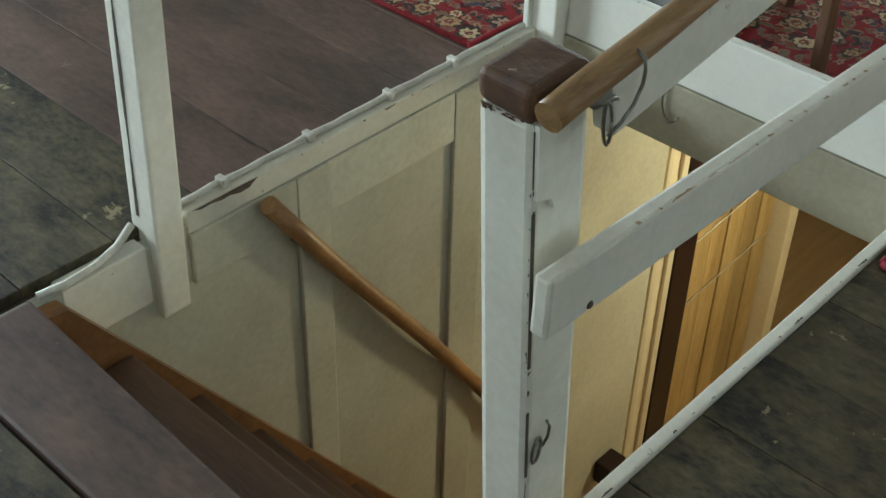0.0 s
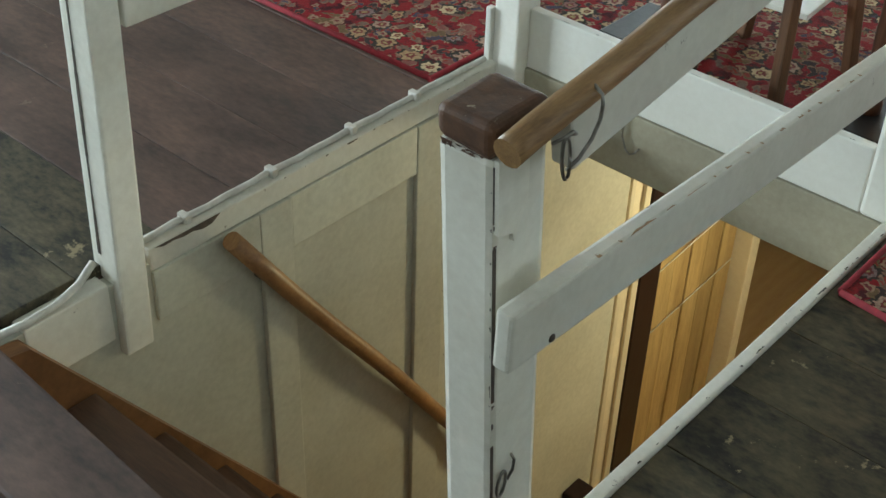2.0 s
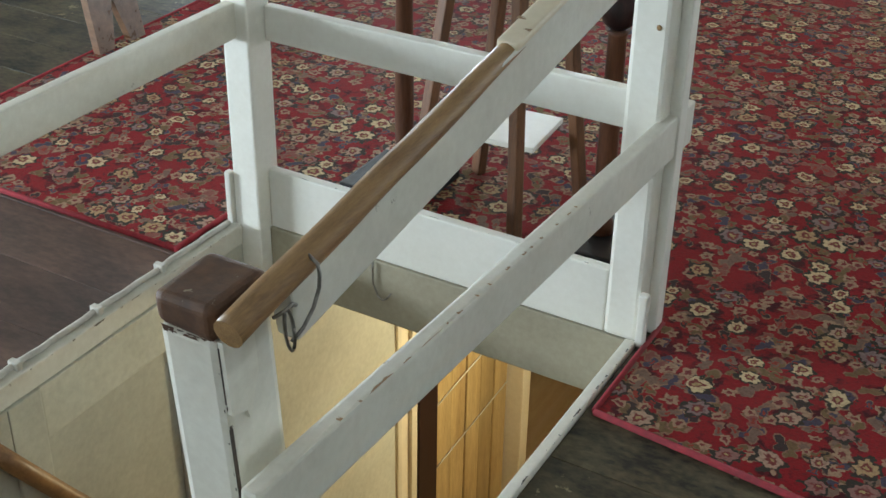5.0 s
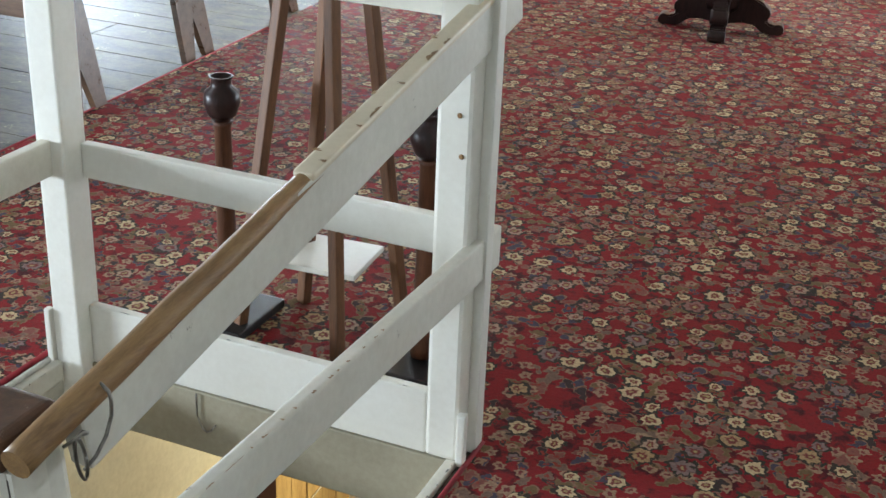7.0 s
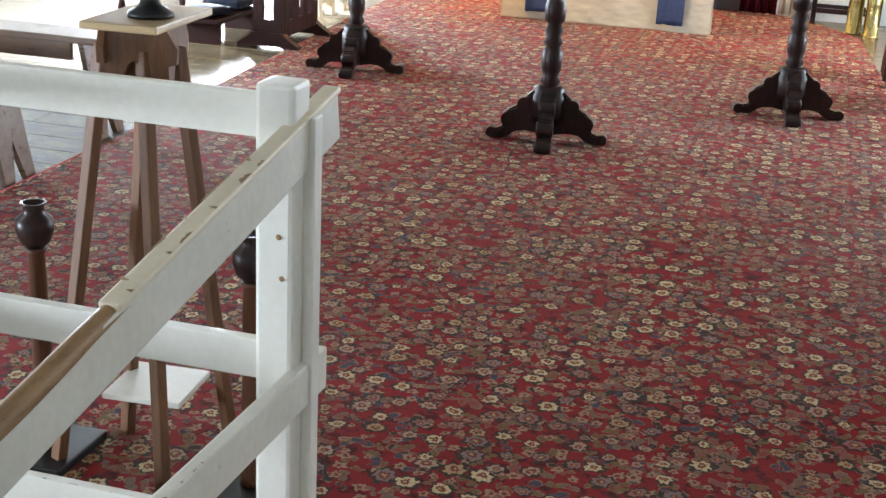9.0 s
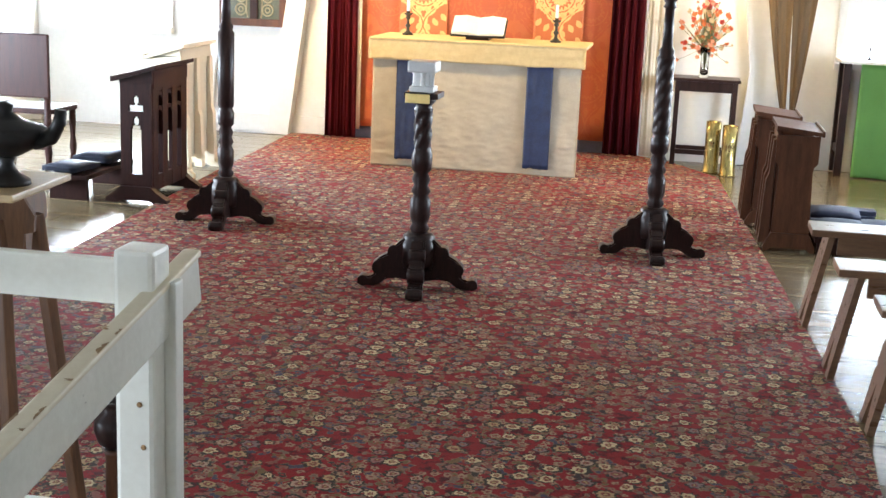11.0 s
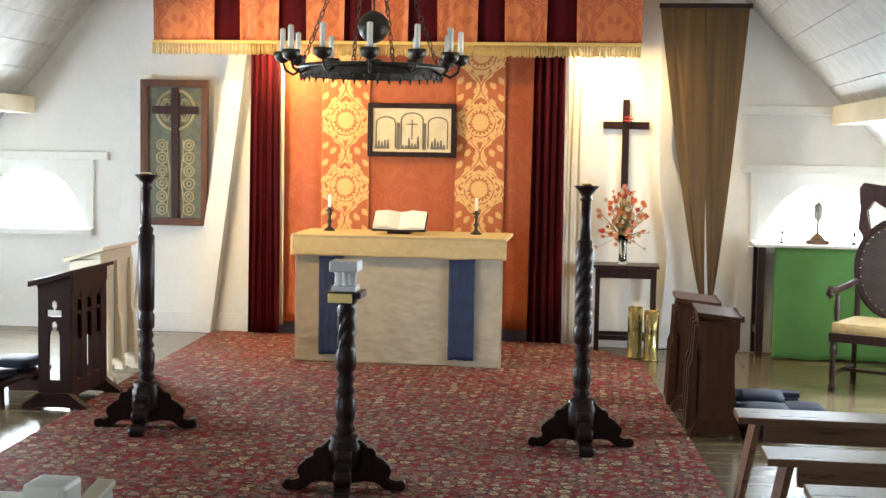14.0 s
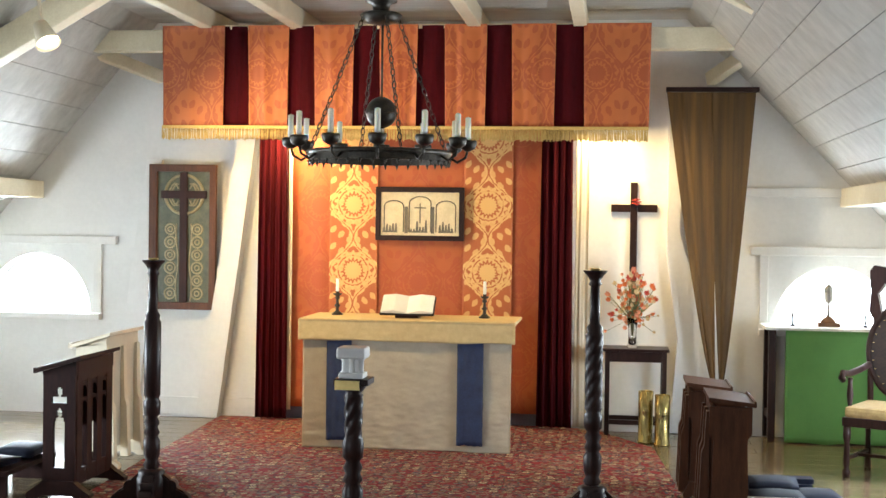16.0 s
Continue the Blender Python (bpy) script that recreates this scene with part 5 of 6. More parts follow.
# ---------- tall candle stands ----------
def candle_stand(x, y, h, name_label, rope=True, turn=0.0):
    t = thing("candle_stand", (x, y, 0.011), name_label, "candle stand", "carved candle stands")
    z = 0.011
    foot = 0.30
    for k in range(4):
        prof = [(0.02, 0.03), (0.10, 0.045), (0.16, 0.038), (0.19, 0.012), (0.21, 0.0), (foot, 0.0), (foot + 0.006, 0.022), (foot - 0.025, 0.05), (foot - 0.06, 0.046), (foot - 0.085, 0.066), (foot - 0.075, 0.10), (foot - 0.10, 0.145), (foot - 0.15, 0.172), (foot - 0.185, 0.215), (0.07, 0.255), (0.02, 0.265)]
        turn_m = Matrix.Translation((x, y, z)) @ Matrix.Rotation(radians(90 * k + turn), 4, "Z")
        bm = prism(prof, "y", -0.036, 0.036)
        bmesh.ops.bevel(bm, geom=bm.edges[:], offset=0.008, segments=2, affect="EDGES")
        bm.transform(turn_m)
        leg = part("foot", bm, DARKWOOD, t)
        for rx, rz, rr, half in ((foot - 0.024, 0.026, 0.026, 0.041), (foot - 0.105, 0.098, 0.036, 0.041), (foot - 0.180, 0.180, 0.034, 0.040)):
            bm = tube([(rx, -half, rz), (rx, -half * 0.6, rz), (rx, half * 0.6, rz), (rx, half, rz)], rr, 14)
            bm.transform(turn_m)
            part("carved_scroll", bm, DARKWOOD, leg)
    part("plinth", lathe([(0.085, 0.10), (0.092, 0.13), (0.092, 0.225), (0.080, 0.245), (0.084, 0.262), (0.058, 0.280)], (x, y, z), 8), DARKWOOD, t)
    lo = 0.20
    base = [(0.055, lo - 0.08), (0.055, lo), (0.060, lo + 0.02), (0.040, lo + 0.04), (0.034, lo + 0.07), (0.052, lo + 0.10), (0.038, lo + 0.125), (0.050, lo + 0.16), (0.052, lo + 0.24), (0.036, lo + 0.27), (0.050, lo + 0.29), (0.036, lo + 0.32), (0.048, lo + 0.35), (0.034, lo + 0.38), (0.050, lo + 0.40), (0.052, lo + 0.47)]
    if h > 1.2:
        base += [(0.040, lo + 0.49), (0.050, lo + 0.51), (0.052, h - 0.36), (0.040, h - 0.345), (0.046, h - 0.32), (0.030, h - 0.30), (0.026, h - 0.09), (0.038, h - 0.08), (0.028, h - 0.06), (0.050, h - 0.025), (0.068, h - 0.008), (0.068, h), (0.045, h - 0.004)]
        tw = (lo + 0.52, h - 0.37, 2.6, 0.055) if rope else None
    else:
        base += [(0.044, lo + 0.49), (0.048, h - 0.08), (0.036, h - 0.07), (0.060, h - 0.04), (0.060, h - 0.03)]
        tw = (lo + 0.50, h - 0.09, 2.6, 0.06)
    part("shaft", lathe(base, (x, y, z), 30 if tw else 8, twist=tw), DARKWOOD, t)
    if h > 1.2:
        part("candle_cup", lathe([(0.012, h - 0.006), (0.030, h + 0.004), (0.030, h + 0.012)], (x, y, z), 12), BRASS, t)
    return t


candle_stand(-2.605, 7.29, 1.50, "tall carved dark wooden candle stand with faceted shaft", False, 8)
candle_stand(-0.033, 7.31, 1.487, "tall carved dark wooden candle stand with twisted shaft", turn=8)
cs = candle_stand(-1.17, 6.14, 0.98, "shorter carved dark wooden stand with a square top", turn=8)
part("abacus", box(-1.255, -1.085, 6.055, 6.225, 0.965, 0.995, 0.005), DARKWOOD, cs)
part("plate", box(-1.245, -1.125, 6.045, 6.053, 0.945, 0.99, 0.002), BRASS, cs, "brass plate")
cp = thing("stone_capital", (-1.175, 6.14, 0.996), "small white stone block carved like a capital", "ornament")
part("base", box(-1.235, -1.115, 6.08, 6.20, 0.996, 1.022, 0.005), MARBLE, cp)
for dx in (-0.04, 0.0, 0.04):
    part("colonnette", lathe([(0.02, 1.022), (0.014, 1.03), (0.013, 1.075), (0.022, 1.09)], (-1.175 + dx, 6.12 + abs(dx) * 0.3, 0.0), 10), MARBLE, cp)
part("core", box(-1.21, -1.14, 6.115, 6.175, 1.022, 1.09, 0.004), MARBLE, cp)
part("top", box(-1.245, -1.105, 6.07, 6.21, 1.09, 1.145, 0.010), MARBLE, cp)

# ---------- chandelier ----------
ch = thing("chandelier", (-1.4, 8.0, 2.1), "black iron ring chandelier with white candles on chains", "chandelier")
c = Vector((-1.4, 8.0, 2.185))
R = 0.44
n = 48
part("hoop", ring(c, R, 0.016, "z", 48, 8), IRON, ch)
band = bmesh.new()
for i in range(n):
    a0, a1 = 2 * math.pi * i / n, 2 * math.pi * (i + 1) / n
    q = []
    for rr in (R - 0.005, R + 0.005):
        for a in (a0, a1):
            for z in (-0.055, 0.01):
                q.append(band.verts.new(c + Vector((rr * math.cos(a), rr * math.sin(a), z))))
    for f in ((0, 1, 3, 2), (4, 6, 7, 5), (0, 2, 6, 4), (1, 5, 7, 3)):
        band.faces.new([q[k] for k in f])
bmesh.ops.remove_doubles(band, verts=band.verts[:], dist=0.0005)
part("band", band, IRON, ch, "flat iron band")
for i in range(36):
    am = 2 * math.pi * (i + 0.5) / 36
    part("tooth", tube([c + Vector((R * math.cos(am), R * math.sin(am), -0.05)), c + Vector((R * math.cos(am), R * math.sin(am), -0.085))], 0.013, 5, r_end=0.002), IRON, ch)
for k in range(12):
    a = 2 * math.pi * (k + 0.3) / 12
    d = Vector((math.cos(a), math.sin(a), 0))
    arm = part("arm", tube([c + d * R + Vector((0, 0, -0.02)), c + d * (R + 0.05) + Vector((0, 0, -0.05)), c + d * (R + 0.10) + Vector((0, 0, -0.02)), c + d * (R + 0.115) + Vector((0, 0, 0.035))], 0.009, 6), IRON, ch)
    p = c + d * (R + 0.115) + Vector((0, 0, 0.03))
    part("cup", lathe([(0.015, -0.01), (0.048, 0.01), (0.058, 0.045), (0.054, 0.058), (0.02, 0.05)], p, 12), IRON, arm)
    part("candle", lathe([(0.018, 0.05), (0.018, 0.20), (0.004, 0.207)], p, 10), WAX, arm)
part("ball", lathe([(0.02, -0.098)] + [(0.098 * math.sin(math.pi * k / 14), -0.098 * math.cos(math.pi * k / 14)) for k in range(1, 14)] + [(0.02, 0.098)], c + Vector((0.01, 0, 0.255)), 20), IRON, ch)
part("ball_band", ring(c + Vector((0.01, 0, 0.255)), 0.099, 0.006, "z", 24, 6), IRON, ch)
part("stem", tube([c + Vector((0.01, 0, 0.34)), c + Vector((0.01, 0, 0.92))], 0.008, 6), IRON, ch)
part("hanging_bowl", lathe([(0.02, 0.80), (0.09, 0.815), (0.135, 0.86), (0.12, 0.875), (0.05, 0.88), (0.06, 0.93), (0.10, 0.945), (0.10, 0.96), (0.02, 0.99)], c, 20), IRON, ch)
part("hanger", tube([c + Vector((0, 0, 0.98)), c + Vector((0, 0, 1.36))], 0.012, 6), IRON, ch)


def chain(a, b, bm):
    a, b = Vector(a), Vector(b)
    n = int((b - a).length / 0.042)
    d = (b - a).normalized()
    side = d.cross(Vector((0.3, 0.9, 0.1))).normalized()
    other = d.cross(side)
    for k in range(n):
        p = a.lerp(b, (k + 0.5) / n)
        s = side if k % 2 else other
        pts = [p + d * 0.026 * math.cos(t) + s * 0.013 * math.sin(t) for t in [2 * math.pi * i / 8 for i in range(9)]]
        tube(pts, 0.004, 4, bm=bm)
    return bm


for k in range(4):
    a = 2 * math.pi * (k + 0.3) / 4
    part("chain", chain(c + Vector((R * math.cos(a), R * math.sin(a), 0.02)), c + Vector((0.11 * math.cos(a), 0.11 * math.sin(a), 0.86)), bmesh.new()), IRON, ch)

# spotlights on the trusses
def spotlight(at, aim, label):
    t = thing("spotlight", at, label, "spotlight", "spotlights")
    d = (Vector(aim) - Vector(at)).normalized()
    m = Matrix.Translation(at) @ d.to_track_quat("Z", "Y").to_matrix().to_4x4()
    for nm, prof, mt, lb in (("shade", [(0.03, -0.16), (0.05, -0.15), (0.075, -0.02), (0.09, 0.03), (0.086, 0.03), (0.07, -0.02), (0.02, -0.12)], CREAM, ""), ("bulb", [(0.01, -0.06), (0.072, -0.03), (0.078, 0.0), (0.04, 0.018), (0.01, 0.022)], LAMPGLOW, "glowing lamp face")):
        bm = lathe(prof, (0, 0, 0), 20)
        bm.transform(m)
        part(nm, bm, mt, t, lb)
    part("bracket", bar(Vector(at) - d * 0.13, Vector(at) - d * 0.13 + Vector((-0.02, 0.0, 0.22)), 0.03, 0.02, 0.003), CREAM, t)


spotlight((-3.87, 8.60, 2.99), (-3.25, 8.20, 2.0), "cream metal spotlight on the roof timber, switched on")
# ---------- prayer desks ----------
def gothic_front(t, w, h, m, n, mat):
    """A front of n pierced pointed lights: uprights, two rails and carved heads, each a part."""
    up, z_rail = 0.085, 0.10
    for k in range(n + 1):
        xx = -w / 2 + (w - up) * k / n
        bm = box(xx, xx + up, -0.0125, 0.0125, 0, h)
        bm.transform(m)
        part("upright", bm, mat, t)
    for za, zb in ((0, z_rail), (h - z_rail, h)):
        bm = box(-w / 2, w / 2, -0.0105, 0.0105, za, zb)
        bm.transform(m)
        part("panel_rail", bm, mat, t)
    for k in range(n):
        xa = -w / 2 + (w - up) * k / n + up
        xb = -w / 2 + (w - up) * (k + 1) / n
        cx, r = (xa + xb) / 2, (xb - xa) / 2
        for zc in (h - 0.26, h - 0.165):
            arch = [(cx + r * math.cos(a), zc + r * 1.1 * math.sin(a)) for a in [math.pi * i / 10 for i in range(11)]]
            bm = prism([(xa, zc - 0.004), (xa, zc + r * 1.1 + 0.02), (xb, zc + r * 1.1 + 0.02), (xb, zc - 0.004)] + arch, "y", -0.0095, 0.0095)
            bm.transform(m)
            part("carved_head", bm, mat, t)


def pierced_end(w, h, m):
    """End board with a tall lancet and a small cross cut through it, built up in courses."""
    bm = bmesh.new()
    rows = ((0.0, 0.11, 0.0), (0.11, 0.40, 0.037), (0.40, 0.425, 0.030), (0.425, 0.435, 0.014), (0.435, 0.470, 0.020), (0.470, 0.482, 0.012), (0.482, 0.515, 0.0), (0.515, 0.555, 0.050), (0.555, 0.568, 0.012), (0.568, 0.605, 0.020), (0.605, 0.615, 0.011), (0.615, h, 0.0))
    for za, zb, gap in rows:
        if gap:
            box(-w / 2, -gap, -0.0125, 0.0125, za, zb, bm=bm)
            box(gap, w / 2, -0.0125, 0.0125, za, zb, bm=bm)
        else:
            box(-w / 2, w / 2, -0.0125, 0.0125, za, zb, bm=bm)
    bm.transform(m)
    return bm


def prayer_desk(x, y, facing, mat, label, h=0.80, length=0.82, depth=0.25, pierced=True, ext=0.10, slope=0.045, over=0.035):
    """Desk with its high front at x; the kneeler lies on the side away from facing (+1: front towards +x)."""
    f = facing
    t = thing("prayer_desk", (x, y, 0), label, "prayer desk", "prayer desks")
    xb = x - f * depth
    y0, y1 = y - length / 2, y + length / 2
    lo, hi = min(x, xb), max(x, xb)
    for yy in (y0 + 0.02, y1 - 0.02):
        if pierced:
            part("end_panel", pierced_end(depth - 0.01, h - 0.145, Matrix.Translation(((x + xb) / 2, yy, 0.08))), mat, t)
        else:
            part("end_panel", prism([(lo + 0.008, 0.06), (hi - 0.008, 0.06), (hi - 0.022, h * 0.66), (hi - 0.018, h * 0.70), (hi + 0.004, h * 0.74), (hi + 0.004, h - 0.03), (lo - 0.004, h - 0.03), (lo - 0.004, h * 0.74), (lo + 0.018, h * 0.70), (lo + 0.022, h * 0.66)], "y", yy - 0.0125, yy + 0.0125), mat, t)
        sled = prism([(lo - ext, 0.0), (lo - 0.2 * ext, 0.0), (lo + 0.02, 0.02), (hi - 0.02, 0.02), (hi + 0.2 * ext, 0.0), (hi + ext, 0.0), (hi + ext, 0.03), (hi + 0.3 * ext, 0.075), (hi - 0.012, 0.11), (lo + 0.012, 0.11), (lo - 0.3 * ext, 0.075), (lo - ext, 0.03)], "y", yy - 0.03, yy + 0.03)
        part("foot", sled, mat, t)
    if pierced:
        gothic_front(t, length - 0.06, h - 0.10, Matrix.Translation((x - f * 0.015, y, 0.08)) @ Matrix.Rotation(radians(90), 4, "Z"), 3, mat)
        part("upper_panel", box(min(x - f * 0.032, x - f * 0.045), max(x - f * 0.032, x - f * 0.045), y0 + 0.03, y1 - 0.03, h * 0.52, h - 0.03), mat, t)
    else:
        part("front_panel", box(min(x - f * 0.004, x - f * 0.03), max(x - f * 0.004, x - f * 0.03), y0 + 0.033, y1 - 0.033, 0.12, h - 0.03, 0.003), mat, t)
        for k in range(3):
            yy = y0 + 0.05 + k * (length - 0.10) / 2
            part("buttress", prism([(x + f * 0.0, 0.04), (x + f * 0.06, 0.04), (x + f * 0.045, 0.42), (x + f * 0.03, 0.46), (x + f * 0.02, h - 0.06), (x, h - 0.06)], "y", yy - 0.03, yy + 0.03), mat, t)
    def under(xx):
        """Underside of the sloping top."""
        return h - 0.0135 + slope * (1 - 2 * (x + f * over - xx) / (x - xb + 2 * f * over))

    z_low = h - 0.067 if pierced else h - 0.031
    if slope > 0.02:
        for yy in (y0 + 0.02, y1 - 0.02):
            part("end_gable", prism([(x, z_low), (x, under(x)), (xb, under(xb)), (xb, min(z_low, under(xb) - 0.002))], "y", yy - 0.0125, yy + 0.0125), mat, t)
        part("fascia", prism([(x + f * 0.002, h - 0.10), (x + f * 0.002, under(x) - 0.001), (x - f * 0.02, under(x - f * 0.02) - 0.001), (x - f * 0.02, h - 0.10)], "y", y0 + 0.034, y1 - 0.034), mat, t)
    top = prism([(x + f * over, h + slope - 0.012), (x + f * over, h + slope + 0.012), (xb - f * over, h - slope + 0.012), (xb - f * over, h - slope - 0.012)], "y", y0 - 0.02, y1 + 0.02)
    part("sloping_top", top, mat, t)
    part("lip", box(min(xb - f * over, xb - f * (over + 0.015)), max(xb - f * over, xb - f * (over + 0.015)), y0 - 0.02, y1 + 0.02, h - slope - 0.014, h - slope + 0.022, 0.003), mat, t)
    return t


prayer_desk(-3.24, 7.98, 1, KNEELWOOD, "dark mahogany prayer desk with pierced gothic tracery", 0.84, 0.62, 0.22)
prayer_desk(-3.45, 8.98, 1, CREAM, "cream painted prayer desk with sloping top", 0.90, 0.62, 0.22, pierced=False)
prayer_desk(0.645, 7.96, -1, BROWNDESK, "dark mahogany prayer desk with buttressed front", 0.725, 0.46, 0.24, pierced=False, ext=0.03, slope=0.014, over=0.010)
prayer_desk(0.565, 8.66, -1, BROWNDESK, "dark mahogany prayer desk with buttressed front", 0.725, 0.42, 0.24, pierced=False, ext=0.03, slope=0.014, over=0.018)


def kneeler(x, y, w, d, h, label, mat=KNEELWOOD):
    t = thing("kneeler", (x, y, 0), label, "kneeler", "kneelers")
    part("board", box(x - w / 2, x + w / 2, y - d / 2, y + d / 2, h - 0.03, h, 0.004), mat, t)
    for yy in (y - d / 2 + 0.06, y + d / 2 - 0.06):
        part("leg", box(x - w / 2 + 0.02, x + w / 2 - 0.02, yy - 0.015, yy + 0.015, 0.0, h - 0.03), mat, t)
    return t


def cushion(x, y, z, w, d, h, turn, label, mat=CUSHION):
    bm = bmesh.new()
    bmesh.ops.create_cube(bm, size=1.0, matrix=Matrix.Diagonal((w, d, h, 1)))
    bmesh.ops.subdivide_edges(bm, edges=bm.edges[:], cuts=4, use_grid_fill=True)
    for v in bm.verts:
        u, q = 2 * v.co.x / w, 2 * v.co.y / d
        v.co.z *= 0.45 + 0.55 * (1 - u * u) ** 0.5 * (1 - q * q) ** 0.5 if abs(u) < 1 and abs(q) < 1 else 0.45
    for f in bm.faces:
        f.smooth = True
    lowest = min(v.co.z for v in bm.verts)
    bm.transform(Matrix.Translation((x, y, z - lowest)) @ Matrix.Rotation(radians(turn), 4, "Z"))
    solid("cushion", bm, mat, label, "cushion", "kneeling cushions")


kneeler(-3.80, 7.95, 0.30, 0.74, 0.17, "low dark kneeling board beside the prayer desk")
cushion(-3.80, 8.12, 0.17, 0.26, 0.36, 0.09, 4, "flattened navy kneeling cushion on the board")
cushion(-3.82, 7.72, 0.17, 0.24, 0.30, 0.07, -8, "flattened navy kneeling cushion on the board")
kneeler(1.06, 8.10, 0.30, 0.80, 0.10, "low dark kneeling board beside the prayer desk")
for k, (x, y, z, tn) in enumerate(((1.06, 7.86, 0.10, 3), (1.08, 8.30, 0.10, -4), (1.36, 8.45, 0.0, 6), (1.34, 8.05, 0.0, -3))):
    cushion(x, y, z, 0.30, 0.34, 0.09, tn, "dark navy kneeling cushion lying flat")
for k in range(3):
    solid("hymn_book", box(1.16 - 0.02 * k, 1.38 + 0.01 * k, 8.70 + 0.02 * k, 8.86, 0.0 + 0.034 * k, 0.032 + 0.034 * k, 0.004), CUSHION, "dark bound hymn book in a stack", "book", "stacked hymn books")


# benches with notched board legs
def bench(x_end, y, side, label, length=1.75, h=0.48, w=0.235):
    """x_end: the end beside the carpet; side: which way the bench runs from there."""
    t = thing("bench", (x_end, y, 0), label, "bench", "plank benches")
    a, b = sorted((x_end, x_end + side * length))
    part("seat", box(a, b, y - w / 2, y + w / 2, h - 0.032, h, 0.005), BENCHWOOD, t)
    for xe, s in ((x_end + side * 0.10, side), (x_end + side * (length - 0.16), -side)):
        poly = [(y - w / 2 + 0.02, h - 0.033), (y + w / 2 - 0.02, h - 0.033), (y + w / 2 - 0.01, 0.0), (y + w / 2 - 0.075, 0.0), (y, 0.17), (y - w / 2 + 0.075, 0.0), (y - w / 2 + 0.01, 0.0)]
        bm = prism(poly, "x", xe - 0.014, xe + 0.014)
        for v in bm.verts:
            v.co.x -= s * 0.09 * (1 - v.co.z / h)
        part("leg", bm, BENCHWOOD, t)
    part("rail", box(a + 0.12, b - 0.14, y - w / 2 + 0.012, y - w / 2 + 0.034, h - 0.115, h - 0.033, 0.003), BENCHWOOD, t)
    return t


for x, y in ((0.71, 6.11), (0.745, 5.31), (0.83, 4.70), (0.85, 4.0), (0.86, 3.3)):
    bench(x, y, 1, "plain brown plank bench with splayed notched legs")
for x, y in ((-2.95, 2.80), (-3.01, 3.62), (-3.07, 4.46), (-3.12, 5.30)):
    bench(x, y, -1, "plain brown plank bench with splayed notched legs", 1.9)


# armchair
def armchair(at, turn):
    t = thing("armchair", (0, 0, 0), "dark carved armchair with oval studded back, tan seat", "chair")
    part("seat", box(-0.29, 0.29, -0.27, 0.25, 0.42, 0.50, 0.028), SEATCLOTH, t, "tan upholstered seat")
    part("seat_frame", box(-0.30, 0.30, -0.28, 0.26, 0.36, 0.425, 0.008), DARKWOOD, t)
    for x in (-0.27, 0.27):
        part("leg", lathe([(0.026, 0), (0.030, 0.04), (0.016, 0.06), (0.024, 0.10), (0.018, 0.24), (0.028, 0.28), (0.026, 0.37)], (x, -0.25, 0), 12), DARKWOOD, t)
        part("leg", lathe([(0.026, 0), (0.018, 0.24), (0.026, 0.37)], (x, 0.23, 0), 12), DARKWOOD, t)
        part("arm_post", lathe([(0.022, 0.42), (0.014, 0.50), (0.024, 0.58), (0.016, 0.66), (0.02, 0.70)], (x, -0.20, 0), 12), DARKWOOD, t)
        part("arm", tube([(x, 0.22, 0.76), (x * 1.05, 0.05, 0.735), (x * 1.1, -0.14, 0.72), (x * 1.12, -0.26, 0.735), (x * 1.12, -0.30, 0.705), (x * 1.1, -0.27, 0.69)], 0.024, 10), DARKWOOD, t)
        part("side_stretcher", bar((x, -0.25, 0.13), (x, 0.23, 0.13), 0.025, 0.025), DARKWOOD, t)
        part("back_post", tube([(x * 0.95, 0.23, 0.40), (x, 0.26, 0.7), (x * 0.9, 0.30, 1.10)], 0.022, 10), DARKWOOD, t)
    part("stretcher", bar((-0.27, -0.02, 0.13), (0.27, -0.02, 0.13), 0.025, 0.025), DARKWOOD, t)
    oval = [(0.27 * math.cos(a), 0.86 + 0.34 * math.sin(a)) for a in [2 * math.pi * k / 36 for k in range(36)]]
    bm = prism(oval, "y", 0.225, 0.275)
    bmesh.ops.bevel(bm, geom=bm.edges[:], offset=0.012, segments=2, affect="EDGES")
    back = part("back", bm, CHAIRCLOTH, t, "oval back in dark patterned cloth")
    part("back_rim", tube([(p[0] * 1.04, 0.25, 0.86 + (p[1] - 0.86) * 1.04) for p in oval + oval[:1]], 0.024, 8), DARKWOOD, t)
    studs = bmesh.new()
    for k in range(30):
        a = 2 * math.pi * k / 30
        lathe([(0.008, 0), (0.005, 0.004)], (0.245 * math.cos(a), 0.219, 0.858 + 0.312 * math.sin(a)), 6, bm=studs)
    tagged(part("studs", studs, BRASS, back), kind="stuff")
    part("crest", prism([(-0.28, 1.45), (-0.25, 1.49), (-0.1, 1.47), (0, 1.53), (0.1, 1.47), (0.25, 1.49), (0.28, 1.45), (0.27, 1.30), (0.28, 1.15), (0.24, 1.08), (0.19, 1.13), (0.22, 1.28), (0.17, 1.36), (0.07, 1.30), (0.06, 1.19), (-0.06, 1.19), (-0.07, 1.30), (-0.17, 1.36), (-0.22, 1.28), (-0.19, 1.13), (-0.24, 1.08), (-0.28, 1.15), (-0.27, 1.30)], "y", 0.23, 0.285), DARKWOOD, t, "carved scrolled crest")
    t.matrix_basis = pose(*at, 0, 0, turn)
    return t


armchair((2.08, 9.52, 0.0), -28)

